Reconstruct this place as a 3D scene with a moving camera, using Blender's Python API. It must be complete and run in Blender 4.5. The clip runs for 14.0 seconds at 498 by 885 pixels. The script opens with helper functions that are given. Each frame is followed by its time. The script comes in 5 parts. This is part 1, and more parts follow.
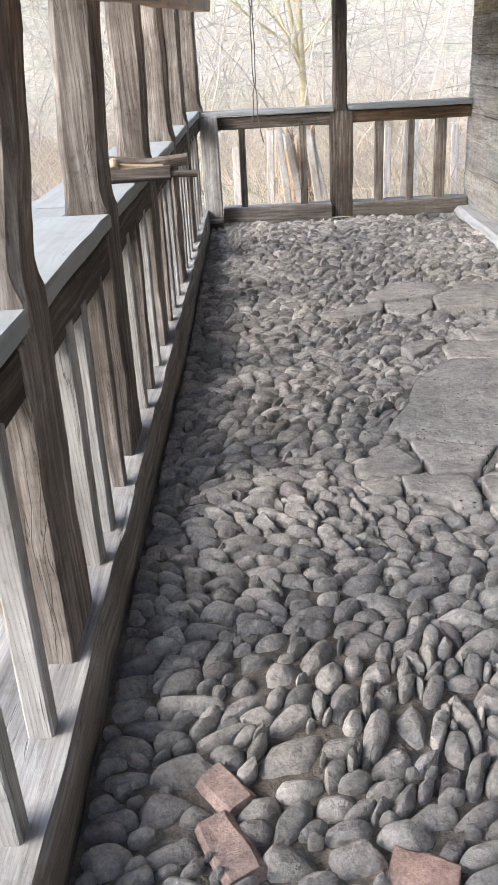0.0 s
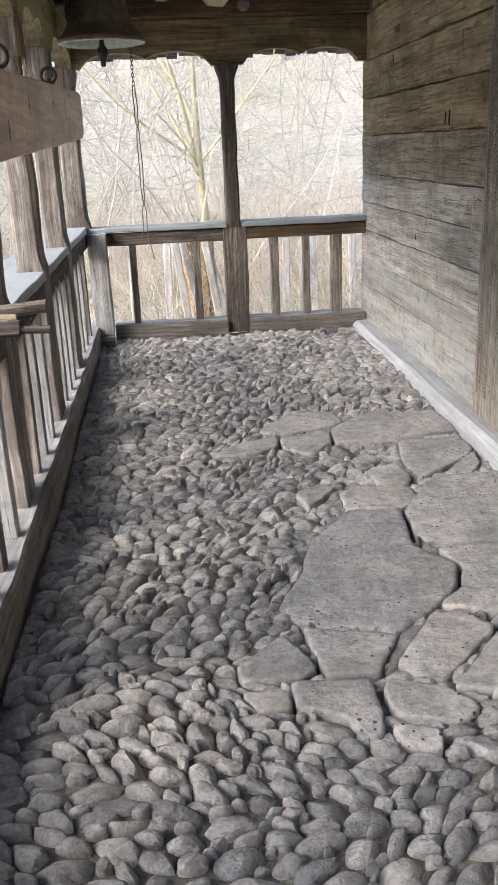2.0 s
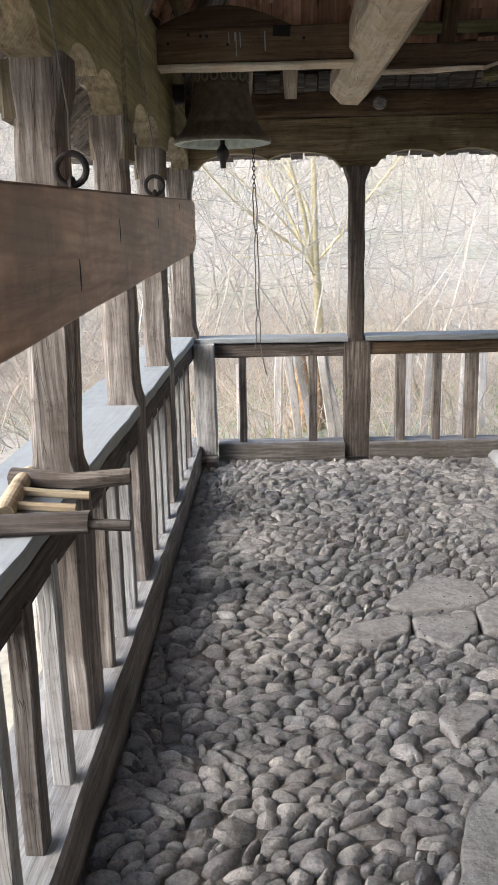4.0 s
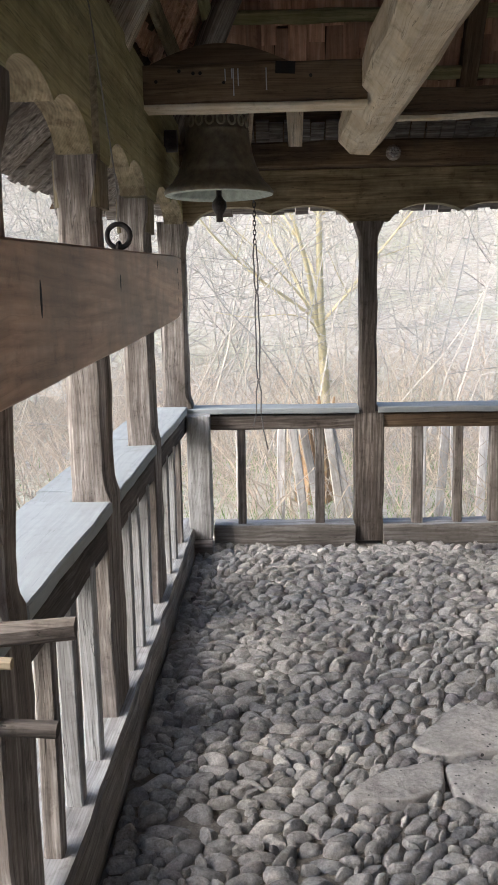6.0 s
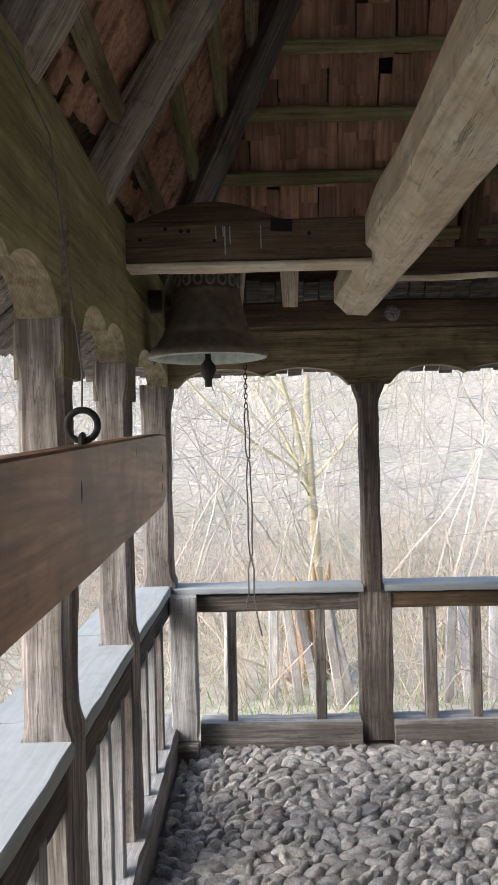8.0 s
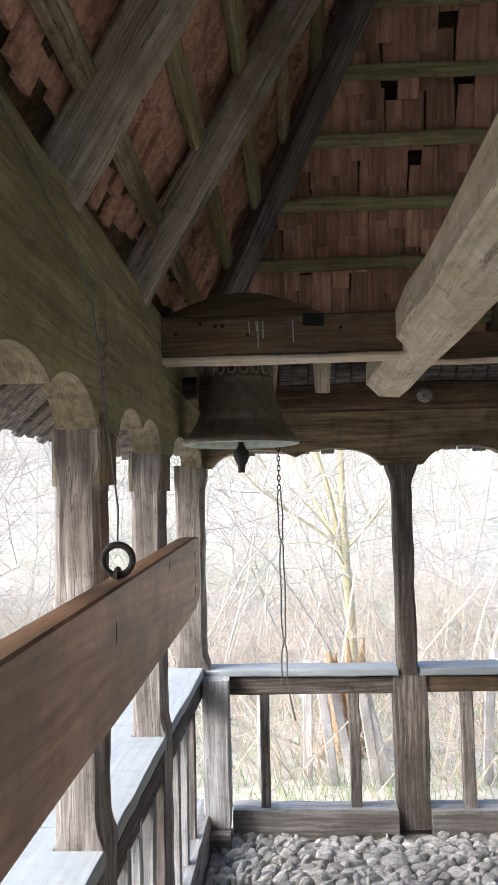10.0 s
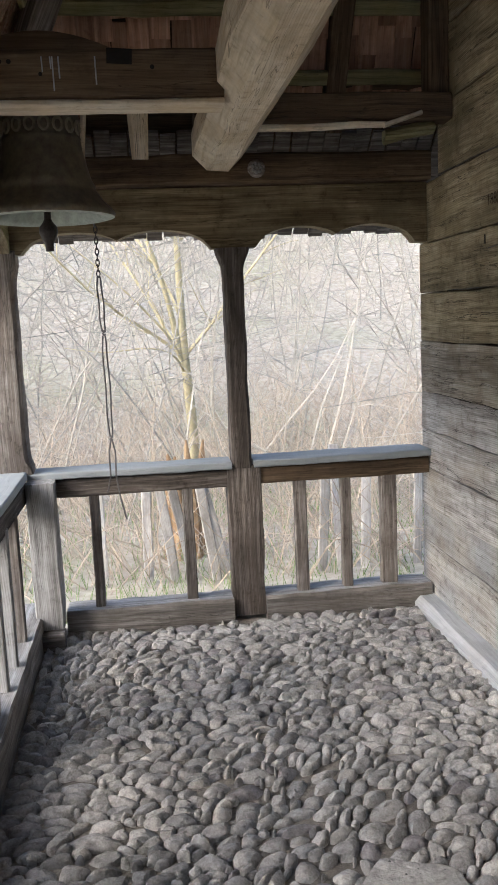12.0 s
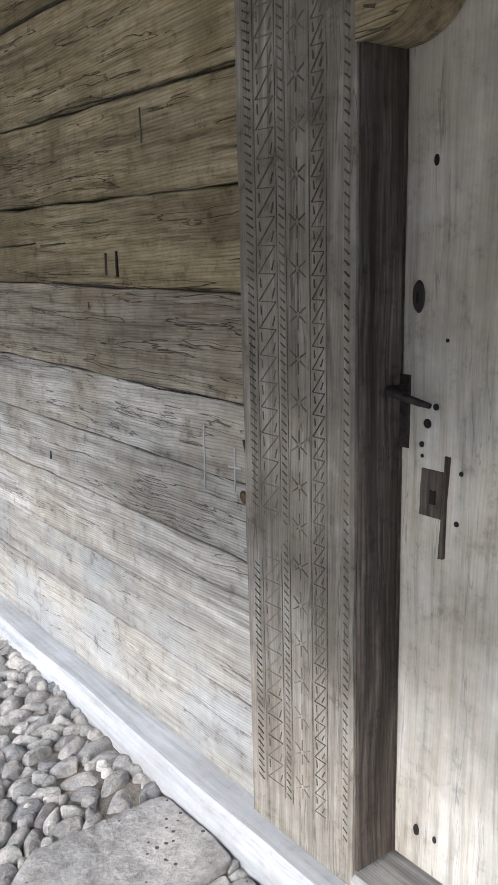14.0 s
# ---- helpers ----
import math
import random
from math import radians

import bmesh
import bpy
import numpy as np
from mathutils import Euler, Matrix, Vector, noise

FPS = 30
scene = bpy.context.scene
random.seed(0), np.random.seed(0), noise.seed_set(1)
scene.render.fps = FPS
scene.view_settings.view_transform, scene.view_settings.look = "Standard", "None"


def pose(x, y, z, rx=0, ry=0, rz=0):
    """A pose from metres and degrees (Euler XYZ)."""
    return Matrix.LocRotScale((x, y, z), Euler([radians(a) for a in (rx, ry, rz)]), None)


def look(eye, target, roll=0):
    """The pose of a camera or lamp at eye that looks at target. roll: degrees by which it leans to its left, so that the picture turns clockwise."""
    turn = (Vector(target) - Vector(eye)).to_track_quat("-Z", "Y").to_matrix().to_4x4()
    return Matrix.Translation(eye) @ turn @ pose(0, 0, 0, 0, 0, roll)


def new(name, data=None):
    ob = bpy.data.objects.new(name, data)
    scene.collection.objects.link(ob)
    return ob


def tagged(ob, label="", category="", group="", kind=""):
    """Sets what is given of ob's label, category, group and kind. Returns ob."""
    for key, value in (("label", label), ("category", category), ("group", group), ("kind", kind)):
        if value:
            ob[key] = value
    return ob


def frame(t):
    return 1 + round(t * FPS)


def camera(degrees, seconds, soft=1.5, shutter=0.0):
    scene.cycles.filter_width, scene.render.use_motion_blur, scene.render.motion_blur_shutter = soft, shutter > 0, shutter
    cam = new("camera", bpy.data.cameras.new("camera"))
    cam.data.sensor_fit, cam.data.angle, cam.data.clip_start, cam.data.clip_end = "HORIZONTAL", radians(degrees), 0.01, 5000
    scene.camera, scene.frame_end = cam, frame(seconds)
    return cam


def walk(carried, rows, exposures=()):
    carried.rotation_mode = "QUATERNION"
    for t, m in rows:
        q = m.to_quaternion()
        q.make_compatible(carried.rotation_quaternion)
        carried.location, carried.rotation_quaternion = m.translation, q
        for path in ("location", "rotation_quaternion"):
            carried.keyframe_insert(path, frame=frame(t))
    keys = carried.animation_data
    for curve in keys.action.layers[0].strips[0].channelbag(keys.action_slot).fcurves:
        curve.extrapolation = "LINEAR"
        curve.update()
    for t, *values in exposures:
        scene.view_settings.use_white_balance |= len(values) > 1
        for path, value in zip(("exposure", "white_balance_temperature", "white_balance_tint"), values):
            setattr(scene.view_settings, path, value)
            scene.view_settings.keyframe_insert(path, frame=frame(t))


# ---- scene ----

cam = camera(33.0, 14.0, soft=0.85)
PATH = [
    (0, (0.695, 0.861, 1.241), (0.651, 2.675, 0.401), -3.2),
    (0.5, (0.765, 0.986, 1.269), (0.858, 2.803, 0.44), -3.3),
    (1, (0.746, 1.11, 1.322), (0.967, 2.94, 0.545), -3.4),
    (1.5, (0.824, 1.261, 1.322), (1.095, 3.108, 0.604), -2.8),
    (2, (0.869, 1.338, 1.378), (1.03, 3.218, 0.712), -2.4),
    (2.5, (0.878, 1.475, 1.371), (0.951, 3.376, 0.755), -2.1),
    (3, (0.846, 1.834, 1.374), (0.852, 3.751, 0.805), -1.9),
    (3.5, (0.821, 2.031, 1.463), (0.777, 3.962, 0.945), -1.7),
    (5.8, (0.827, 2.753, 1.514), (0.748, 4.721, 1.164), -0.9),
    (6, (0.831, 2.815, 1.508), (0.762, 4.784, 1.167), -1.1),
    (6.5, (0.85, 3.07, 1.507), (0.801, 5.048, 1.215), -1.2),
    (7, (0.831, 3.259, 1.52), (0.824, 5.247, 1.304), -1.3),
    (7.5, (0.785, 3.358, 1.573), (0.794, 5.355, 1.464), -1.3),
    (8, (0.775, 3.334, 1.607), (0.752, 5.334, 1.616), -1.3),
    (8.2, (0.778, 3.318, 1.616), (0.733, 5.316, 1.675), -1.2),
    (10.3, (0.787, 3.293, 1.746), (0.686, 5.286, 1.891), -1.2),
    (10.5, (0.801, 3.308, 1.688), (0.718, 5.304, 1.773), -1.3),
    (11, (0.76, 3.416, 1.621), (0.806, 5.414, 1.548), -2.1),
    (11.5, (0.786, 3.498, 1.59), (0.958, 5.479, 1.376), -2.7),
    (12, (0.898, 3.603, 1.584), (1.137, 5.566, 1.289), -2.5),
    (12.5, (1.034, 3.643, 1.565), (1.39, 5.585, 1.247), -2.2),
    (13, (1.15, 3.657, 1.548), (1.715, 5.54, 1.181), -1.8),
    (13.2, (1.174, 3.675, 1.547), (1.85, 5.515, 1.151), -1.5),
    (13.5, (1.183, 3.714, 1.532), (2.053, 5.464, 1.106), -1.4),
    (14, (1.183, 3.809, 1.529), (2.367, 5.354, 1.069), -1.4),
]
walk(cam, [(t, look(eye, target, roll)) for t, eye, target, roll in PATH],
     exposures=[(0.0, 2.26, 5950, 10), (3.5, 2.08, 5920, 10), (7.5, 2.02, 5870, 10), (8.5, 2.2, 5800, 10), (10.3, 2.48, 5700, 10), (11.2, 2.02, 5850, 10), (12.5, 1.9, 5900, 10), (13.2, 2.1, 5830, 10), (14.0, 2.64, 5560, 8)])

# ---- light: an overcast day, sky all round ----
world = bpy.data.worlds.new("sky_world")
scene.world = world
world.use_nodes = True
wn = world.node_tree.nodes
sky = wn.new("ShaderNodeTexSky")
sky.sky_type, sky.sun_disc = "NISHITA", False
sky.sun_elevation, sky.sun_rotation = radians(30), radians(-112)
sky.air_density, sky.dust_density = 1.0, 3.0
wn["Background"].inputs["Strength"].default_value = 0.15
world.node_tree.links.new(sky.outputs["Color"], wn["Background"].inputs["Color"])
sun = new("sun", bpy.data.lights.new("sun", "SUN"))
sun.data.energy, sun.data.angle, sun.data.color = 0.8, radians(40), (1.0, 0.97, 0.93)
sun.matrix_basis = look((-9.27, 0.25, 5.0), (0, 4, 0))


# ---- materials ----
def material(name):
    m = bpy.data.materials.new(name)
    m.use_nodes = True
    nt = m.node_tree
    return m, nt, nt.nodes["Principled BSDF"]


def node(nt, kind, **inputs):
    n = nt.nodes.new("ShaderNode" + kind)
    for k, v in inputs.items():
        n.inputs[k.replace("_", " ")].default_value = v
    return n


def ramp(nt, fac, stops):
    r = nt.nodes.new("ShaderNodeValToRGB")
    while len(r.color_ramp.elements) < len(stops):
        r.color_ramp.elements.new(0.5)
    for e, (p, c) in zip(r.color_ramp.elements, stops):
        e.position, e.color = p, (*c, 1) if len(c) == 3 else c
    nt.links.new(fac, r.inputs["Fac"])
    return r


def mix(nt, fac, a, b, how="MIX"):
    n = nt.nodes.new("ShaderNodeMix")
    n.data_type, n.blend_type = "RGBA", how
    for slot, v in ((0, fac), (6, a), (7, b)):
        if isinstance(v, (int, float)):
            n.inputs[slot].default_value = v
        elif isinstance(v, tuple):
            n.inputs[slot].default_value = (*v, 1)
        else:
            nt.links.new(v, n.inputs[slot])
    return n.outputs[2]


def local_coords(nt, scale, jump=7.0):
    """Object coordinates, shifted from piece to piece."""
    tc, info = nt.nodes.new("ShaderNodeTexCoord"), nt.nodes.new("ShaderNodeObjectInfo")
    mul = nt.nodes.new("ShaderNodeMath")
    mul.operation = "MULTIPLY"
    mul.inputs[1].default_value = jump
    nt.links.new(info.outputs["Random"], mul.inputs[0])
    add = nt.nodes.new("ShaderNodeVectorMath")
    add.operation = "ADD"
    nt.links.new(tc.outputs["Object"], add.inputs[0])
    nt.links.new(mul.outputs[0], add.inputs[1])
    mp = nt.nodes.new("ShaderNodeMapping")
    mp.inputs["Scale"].default_value = scale
    nt.links.new(add.outputs[0], mp.inputs["Vector"])
    return mp.outputs[0], add.outputs[0], info.outputs["Random"]


def wood(name, dark, mid, light, stain=(0.3, 0.28, 0.25), stain_amount=0.5, crack=0.6, rough=0.85, bump=0.5, spread=0.35, fine=1.0, streaks=0.8, rings=0.5, ring_gap=0.009, mottle=0.65):
    """Old timber, grain along the piece's own x."""
    m, nt, bs = material(name)
    L = nt.links.new
    stretched, plain, rnd = local_coords(nt, (2.2 * fine, 60 * fine, 60 * fine))
    warp = node(nt, "TexNoise", Scale=2.2, Detail=2.0)
    L(plain, warp.inputs["Vector"])
    wadd = nt.nodes.new("ShaderNodeVectorMath")
    wadd.operation = "MULTIPLY_ADD"
    L(warp.outputs["Color"], wadd.inputs[0])
    wadd.inputs[1].default_value = (0.0, 2.4, 2.4)
    L(stretched, wadd.inputs[2])
    grain = node(nt, "TexNoise", Scale=1.0, Detail=6.0, Roughness=0.62)
    L(wadd.outputs[0], grain.inputs["Vector"])
    col = ramp(nt, grain.outputs["Fac"], [(0.3, dark), (0.5, mid), (0.72, light)]).outputs["Color"]
    blot = node(nt, "TexNoise", Scale=3.1, Detail=5.0, Roughness=0.6)
    L(plain, blot.inputs["Vector"])
    bl = ramp(nt, blot.outputs["Fac"], [(0.44, (0, 0, 0)), (0.6, (1, 1, 1))])
    amt = nt.nodes.new("ShaderNodeMath")
    amt.operation = "MULTIPLY"
    amt.inputs[1].default_value = stain_amount
    L(bl.outputs["Color"], amt.inputs[0])
    col = mix(nt, amt.outputs[0], col, stain)
    sstr, _, _ = local_coords(nt, (1.1, 11, 11), 5.0)
    streak = node(nt, "TexNoise", Scale=1.0, Detail=4.0, Roughness=0.6)
    L(sstr, streak.inputs["Vector"])
    sr = ramp(nt, streak.outputs["Fac"], [(0.33, (0.55, 0.53, 0.51)), (0.5, (1.0, 1.0, 1.0)), (0.68, (1.22, 1.21, 1.19))]).outputs["Color"]
    col = mix(nt, streaks, col, sr, "MULTIPLY")
    # growth rings running as wavy lines along the grain
    rstr, _, _ = local_coords(nt, (0.05, 1.0, 1.0), 3.0)
    wave = node(nt, "TexWave", Scale=0.628 / ring_gap, Distortion=26.0, Detail=3.0, Detail_Scale=0.045, Detail_Roughness=0.55)
    wave.wave_type, wave.bands_direction, wave.wave_profile = "BANDS", "DIAGONAL", "SAW"
    L(rstr, wave.inputs["Vector"])
    wr = ramp(nt, wave.outputs["Fac"], [(0.0, (0.68, 0.66, 0.64)), (0.3, (0.96, 0.95, 0.95)), (0.7, (1.1, 1.1, 1.1)), (1.0, (0.85, 0.84, 0.83))]).outputs["Color"]
    col = mix(nt, rings, col, wr, "MULTIPLY")
    # dirt and chips without direction
    mot = node(nt, "TexNoise", Scale=17.0, Detail=7.0, Roughness=0.72)
    L(plain, mot.inputs["Vector"])
    mr = ramp(nt, mot.outputs["Fac"], [(0.3, (0.5, 0.47, 0.44)), (0.44, (0.94, 0.93, 0.92)), (0.6, (1.06, 1.06, 1.06)), (0.72, (1.25, 1.25, 1.24))]).outputs["Color"]
    col = mix(nt, mottle, col, mr, "MULTIPLY")
    # tone differs from piece to piece
    tone = ramp(nt, rnd, [(0.0, (1 - spread,) * 3), (1.0, (1 + spread * 0.6, 1 + spread * 0.57, 1 + spread * 0.52))])
    col = mix(nt, 1.0, col, tone.outputs["Color"], "MULTIPLY")
    # drying cracks
    cstr, _, _ = local_coords(nt, (0.9, 26, 26), 11.0)
    ck = node(nt, "TexNoise", Scale=1.0, Detail=3.0, Roughness=0.55)
    cadd = nt.nodes.new("ShaderNodeVectorMath")
    cadd.operation = "MULTIPLY_ADD"
    L(warp.outputs["Color"], cadd.inputs[0])
    cadd.inputs[1].default_value = (0.0, 1.6, 1.6)
    L(cstr, cadd.inputs[2])
    L(cadd.outputs[0], ck.inputs["Vector"])
    line = ramp(nt, ck.outputs["Fac"], [(0.0, (0, 0, 0)), (0.592, (0, 0, 0)), (0.6, (1, 1, 1)), (0.608, (0, 0, 0)), (1.0, (0, 0, 0))])
    lm = nt.nodes.new("ShaderNodeMath")
    lm.operation = "MULTIPLY"
    lm.inputs[1].default_value = crack
    L(line.outputs["Color"], lm.inputs[0])
    col = mix(nt, lm.outputs[0], col, tuple(c * 0.25 for c in dark))
    L(col, bs.inputs["Base Color"])
    bs.inputs["Roughness"].default_value = rough
    bs.inputs["Specular IOR Level"].default_value = 0.25
    h = mix(nt, rings * 0.6, grain.outputs["Fac"], wave.outputs["Fac"])
    h = mix(nt, 0.35, h, mot.outputs["Fac"])
    h = mix(nt, lm.outputs[0], h, (0.0, 0.0, 0.0))
    bp = node(nt, "Bump", Strength=bump, Distance=0.006)
    L(h, bp.inputs["Height"])
    L(bp.outputs["Normal"], bs.inputs["Normal"])
    return m


def rough_stone(name, tones, scale=9.0, bump=0.5, piece=True, rough=0.92, warm=0.25, pits=0.0):
    m, nt, bs = material(name)
    L = nt.links.new
    tc = nt.nodes.new("ShaderNodeTexCoord")
    geo = nt.nodes.new("ShaderNodeNewGeometry")
    info = nt.nodes.new("ShaderNodeObjectInfo")
    src = info.outputs["Random"] if piece else geo.outputs["Random Per Island"]
    base = ramp(nt, src, [(i / (len(tones) - 1), c) for i, c in enumerate(tones)]).outputs["Color"]
    n1 = node(nt, "TexNoise", Scale=scale, Detail=8.0, Roughness=0.68)
    n2 = node(nt, "TexNoise", Scale=scale * 14, Detail=4.0, Roughness=0.7)
    L(geo.outputs["Position"], n1.inputs["Vector"])
    L(geo.outputs["Position"], n2.inputs["Vector"])
    n3 = node(nt, "TexNoise", Scale=scale * 4.5, Detail=6.0, Roughness=0.7)
    L(geo.outputs["Position"], n3.inputs["Vector"])
    v = ramp(nt, n1.outputs["Fac"], [(0.28, (0.55, 0.54, 0.53)), (0.75, (1.35, 1.32, 1.27))]).outputs["Color"]
    col = mix(nt, 1.0, base, v, "MULTIPLY")
    sp = ramp(nt, n2.outputs["Fac"], [(0.3, (0.62, 0.62, 0.62)), (0.7, (1.28, 1.28, 1.28))]).outputs["Color"]
    col = mix(nt, 0.7, col, sp, "MULTIPLY")
    dust = node(nt, "TexNoise", Scale=2.3, Detail=3.0)
    L(geo.outputs["Position"], dust.inputs["Vector"])
    dr = ramp(nt, dust.outputs["Fac"], [(0.45, (0, 0, 0)), (0.7, (warm, warm, warm))]).outputs["Color"]
    col = mix(nt, dr, col, (0.4, 0.365, 0.32))
    L(col, bs.inputs["Base Color"])
    bs.inputs["Roughness"].default_value = rough
    bs.inputs["Specular IOR Level"].default_value = 0.3
    hh = mix(nt, 0.3, n3.outputs["Fac"], n2.outputs["Fac"])
    chip = ramp(nt, n3.outputs["Fac"], [(0.34, (0.5, 0.49, 0.48)), (0.5, (1.0, 1.0, 1.0)), (0.66, (1.25, 1.25, 1.25))]).outputs["Color"]
    col = mix(nt, 0.6, col, chip, "MULTIPLY")
    L(col, bs.inputs["Base Color"])
    if pits:
        vor = node(nt, "TexVoronoi", Scale=34.0)
        L(geo.outputs["Position"], vor.inputs["Vector"])
        where = ramp(nt, n1.outputs["Fac"], [(0.4, (0.0, 0.0, 0.0)), (0.62, (0.24, 0.24, 0.24))]).outputs["Color"]
        less = nt.nodes.new("ShaderNodeMath")
        less.operation = "LESS_THAN"
        L(vor.outputs["Distance"], less.inputs[0])
        L(where, less.inputs[1])
        col = mix(nt, less.outputs[0], col, (0.09, 0.085, 0.08))
        L(col, bs.inputs["Base Color"])
        hh = mix(nt, less.outputs[0], hh, (0.0, 0.0, 0.0))
    bp = node(nt, "Bump", Strength=bump, Distance=0.02)
    L(hh, bp.inputs["Height"])
    L(bp.outputs["Normal"], bs.inputs["Normal"])
    return m


def plain(name, color, rough=0.6, metal=0.0, vary=0.25, scale=30.0, bump=0.15):
    m, nt, bs = material(name)
    L = nt.links.new
    tc = nt.nodes.new("ShaderNodeTexCoord")
    n = node(nt, "TexNoise", Scale=scale, Detail=6.0, Roughness=0.65)
    L(tc.outputs["Object"], n.inputs["Vector"])
    c = ramp(nt, n.outputs["Fac"], [(0.3, tuple(v * (1 - vary) for v in color)), (0.7, tuple(min(1, v * (1 + vary)) for v in color))])
    L(c.outputs["Color"], bs.inputs["Base Color"])
    bs.inputs["Roughness"].default_value, bs.inputs["Metallic"].default_value = rough, metal
    bp = node(nt, "Bump", Strength=bump, Distance=0.004)
    L(n.outputs["Fac"], bp.inputs["Height"])
    L(bp.outputs["Normal"], bs.inputs["Normal"])
    return m


GREY = wood("weathered_grey_wood", (0.06, 0.05, 0.042), (0.19, 0.167, 0.147), (0.4, 0.372, 0.342), (0.11, 0.092, 0.078), 0.6, bump=1.0, rings=0.35, mottle=0.95)
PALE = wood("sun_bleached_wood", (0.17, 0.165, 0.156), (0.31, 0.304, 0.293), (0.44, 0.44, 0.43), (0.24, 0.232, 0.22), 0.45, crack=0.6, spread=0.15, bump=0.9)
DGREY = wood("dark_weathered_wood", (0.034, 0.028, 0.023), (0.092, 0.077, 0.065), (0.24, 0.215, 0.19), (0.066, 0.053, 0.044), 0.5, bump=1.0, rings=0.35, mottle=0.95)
CAP = wood("pale_weathered_cap_wood", (0.285, 0.305, 0.305), (0.315, 0.338, 0.34), (0.345, 0.368, 0.373), (0.27, 0.29, 0.284), 0.4, crack=0.3, spread=0.06, bump=0.25, streaks=0.15, rings=0.05, mottle=0.25)
LIME = wood("lime_washed_wood", (0.36, 0.37, 0.38), (0.48, 0.495, 0.505), (0.57, 0.585, 0.6), (0.36, 0.35, 0.335), 0.45, crack=0.25, spread=0.05, bump=0.35, streaks=0.3, rings=0.1, mottle=0.3)
# grey of the sills' sides, with their shade put into the tone
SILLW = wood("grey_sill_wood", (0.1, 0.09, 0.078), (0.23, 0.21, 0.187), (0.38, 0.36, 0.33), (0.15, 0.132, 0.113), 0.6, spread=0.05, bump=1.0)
NOTCH_SHADE = wood("dark_notch_shade", (0.035, 0.029, 0.022), (0.07, 0.06, 0.046), (0.12, 0.105, 0.085), crack=0.2)
BROWN = wood("smoke_brown_wood", (0.05, 0.034, 0.02), (0.13, 0.09, 0.055), (0.22, 0.16, 0.1), (0.085, 0.058, 0.036), 0.5, rings=0.35, crack=0.7)
OLIVE = wood("green_tinged_wood", (0.17, 0.15, 0.072), (0.33, 0.3, 0.155), (0.46, 0.425, 0.25), (0.25, 0.23, 0.1), 0.6, rings=0.3)
LOGW = wood("barked_log_wood", (0.48, 0.4, 0.28), (0.7, 0.615, 0.47), (0.78, 0.72, 0.6), (0.52, 0.41, 0.26), 0.6, crack=0.9, fine=0.8, streaks=0.4, rings=0.3, mottle=0.8)
WALL_B = wood("wall_brown_wood", (0.15, 0.122, 0.07), (0.37, 0.312, 0.198), (0.54, 0.475, 0.335), (0.24, 0.2, 0.115), 0.85, crack=1.0, spread=0.12, bump=1.0, fine=1.2, streaks=0.8, rings=0.6, mottle=1.0)
WALL_M = wood("wall_grey_brown_wood", (0.19, 0.162, 0.12), (0.44, 0.395, 0.315), (0.6, 0.56, 0.485), (0.3, 0.255, 0.185), 0.8, crack=1.0, spread=0.1, bump=1.0, fine=1.2, streaks=0.8, rings=0.7, mottle=1.0)
WALL_G = wood("wall_silver_wood", (0.22, 0.206, 0.185), (0.47, 0.455, 0.425), (0.63, 0.625, 0.605), (0.35, 0.315, 0.265), 0.8, crack=1.0, spread=0.08, bump=1.0, fine=1.2, streaks=0.75, rings=0.7, mottle=1.0)
WALL_T = wood("wall_tan_wood", (0.27, 0.247, 0.214), (0.39, 0.37, 0.335), (0.475, 0.465, 0.442), (0.36, 0.37, 0.372), 0.8, crack=0.9, spread=0.08, bump=1.0, fine=1.2, streaks=0.65, rings=0.6, mottle=0.95)
RED = wood("red_brown_plank_wood", (0.23, 0.122, 0.066), (0.41, 0.238, 0.135), (0.53, 0.34, 0.215), (0.22, 0.145, 0.09), 0.8, crack=0.2, bump=0.2, spread=0.0, fine=0.7, rough=0.45, ring_gap=0.02, rings=0.4)
SHINGLE = wood("red_brown_shingle_wood", (0.32, 0.18, 0.12), (0.54, 0.32, 0.22), (0.68, 0.47, 0.35), (0.36, 0.22, 0.15), 0.5, crack=0.4, spread=0.35, rings=0.15)
DOORW = wood("worn_door_wood", (0.37, 0.34, 0.285), (0.55, 0.525, 0.468), (0.64, 0.63, 0.595), (0.33, 0.285, 0.225), 0.5, crack=0.5, bump=0.4, spread=0.05, streaks=0.5, rings=0.2)
STICK = wood("peeled_stick_wood", (0.3, 0.24, 0.15), (0.43, 0.35, 0.23), (0.53, 0.45, 0.32), (0.28, 0.21, 0.14), 0.4, crack=0.3)
IRON = plain("rusty_iron", (0.05, 0.042, 0.038), 0.6, 0.6, 0.5, 60)
BRONZE = plain("patinated_bronze", (0.16, 0.137, 0.098), 0.5, 0.45, 0.4, 25)
BRONZE_RIM = plain("pale_green_bronze_patina", (0.3, 0.33, 0.28), 0.7, 0.1, 0.3, 25)
WIRE = plain("grey_wire", (0.12, 0.11, 0.1), 0.55, 0.5, 0.3, 80)
# near-black colour for the shade inside holes, drawn as thin raised pieces
HOLE = plain("hole_shade", (0.012, 0.01, 0.008), 0.95, 0.0, 0.3, 40)
COBBLE_TONES = [(0.48, 0.468, 0.447), (0.36, 0.354, 0.348), (0.55, 0.535, 0.508), (0.25, 0.252, 0.262), (0.5, 0.484, 0.457), (0.41, 0.402, 0.392), (0.58, 0.563, 0.535), (0.33, 0.321, 0.32), (0.46, 0.449, 0.43), (0.29, 0.272, 0.28)]
COBBLE = rough_stone("river_cobble", COBBLE_TONES, bump=1.0, warm=0.14)
COBBLES = rough_stone("river_cobble_field", COBBLE_TONES, piece=False, bump=1.0, warm=0.14)
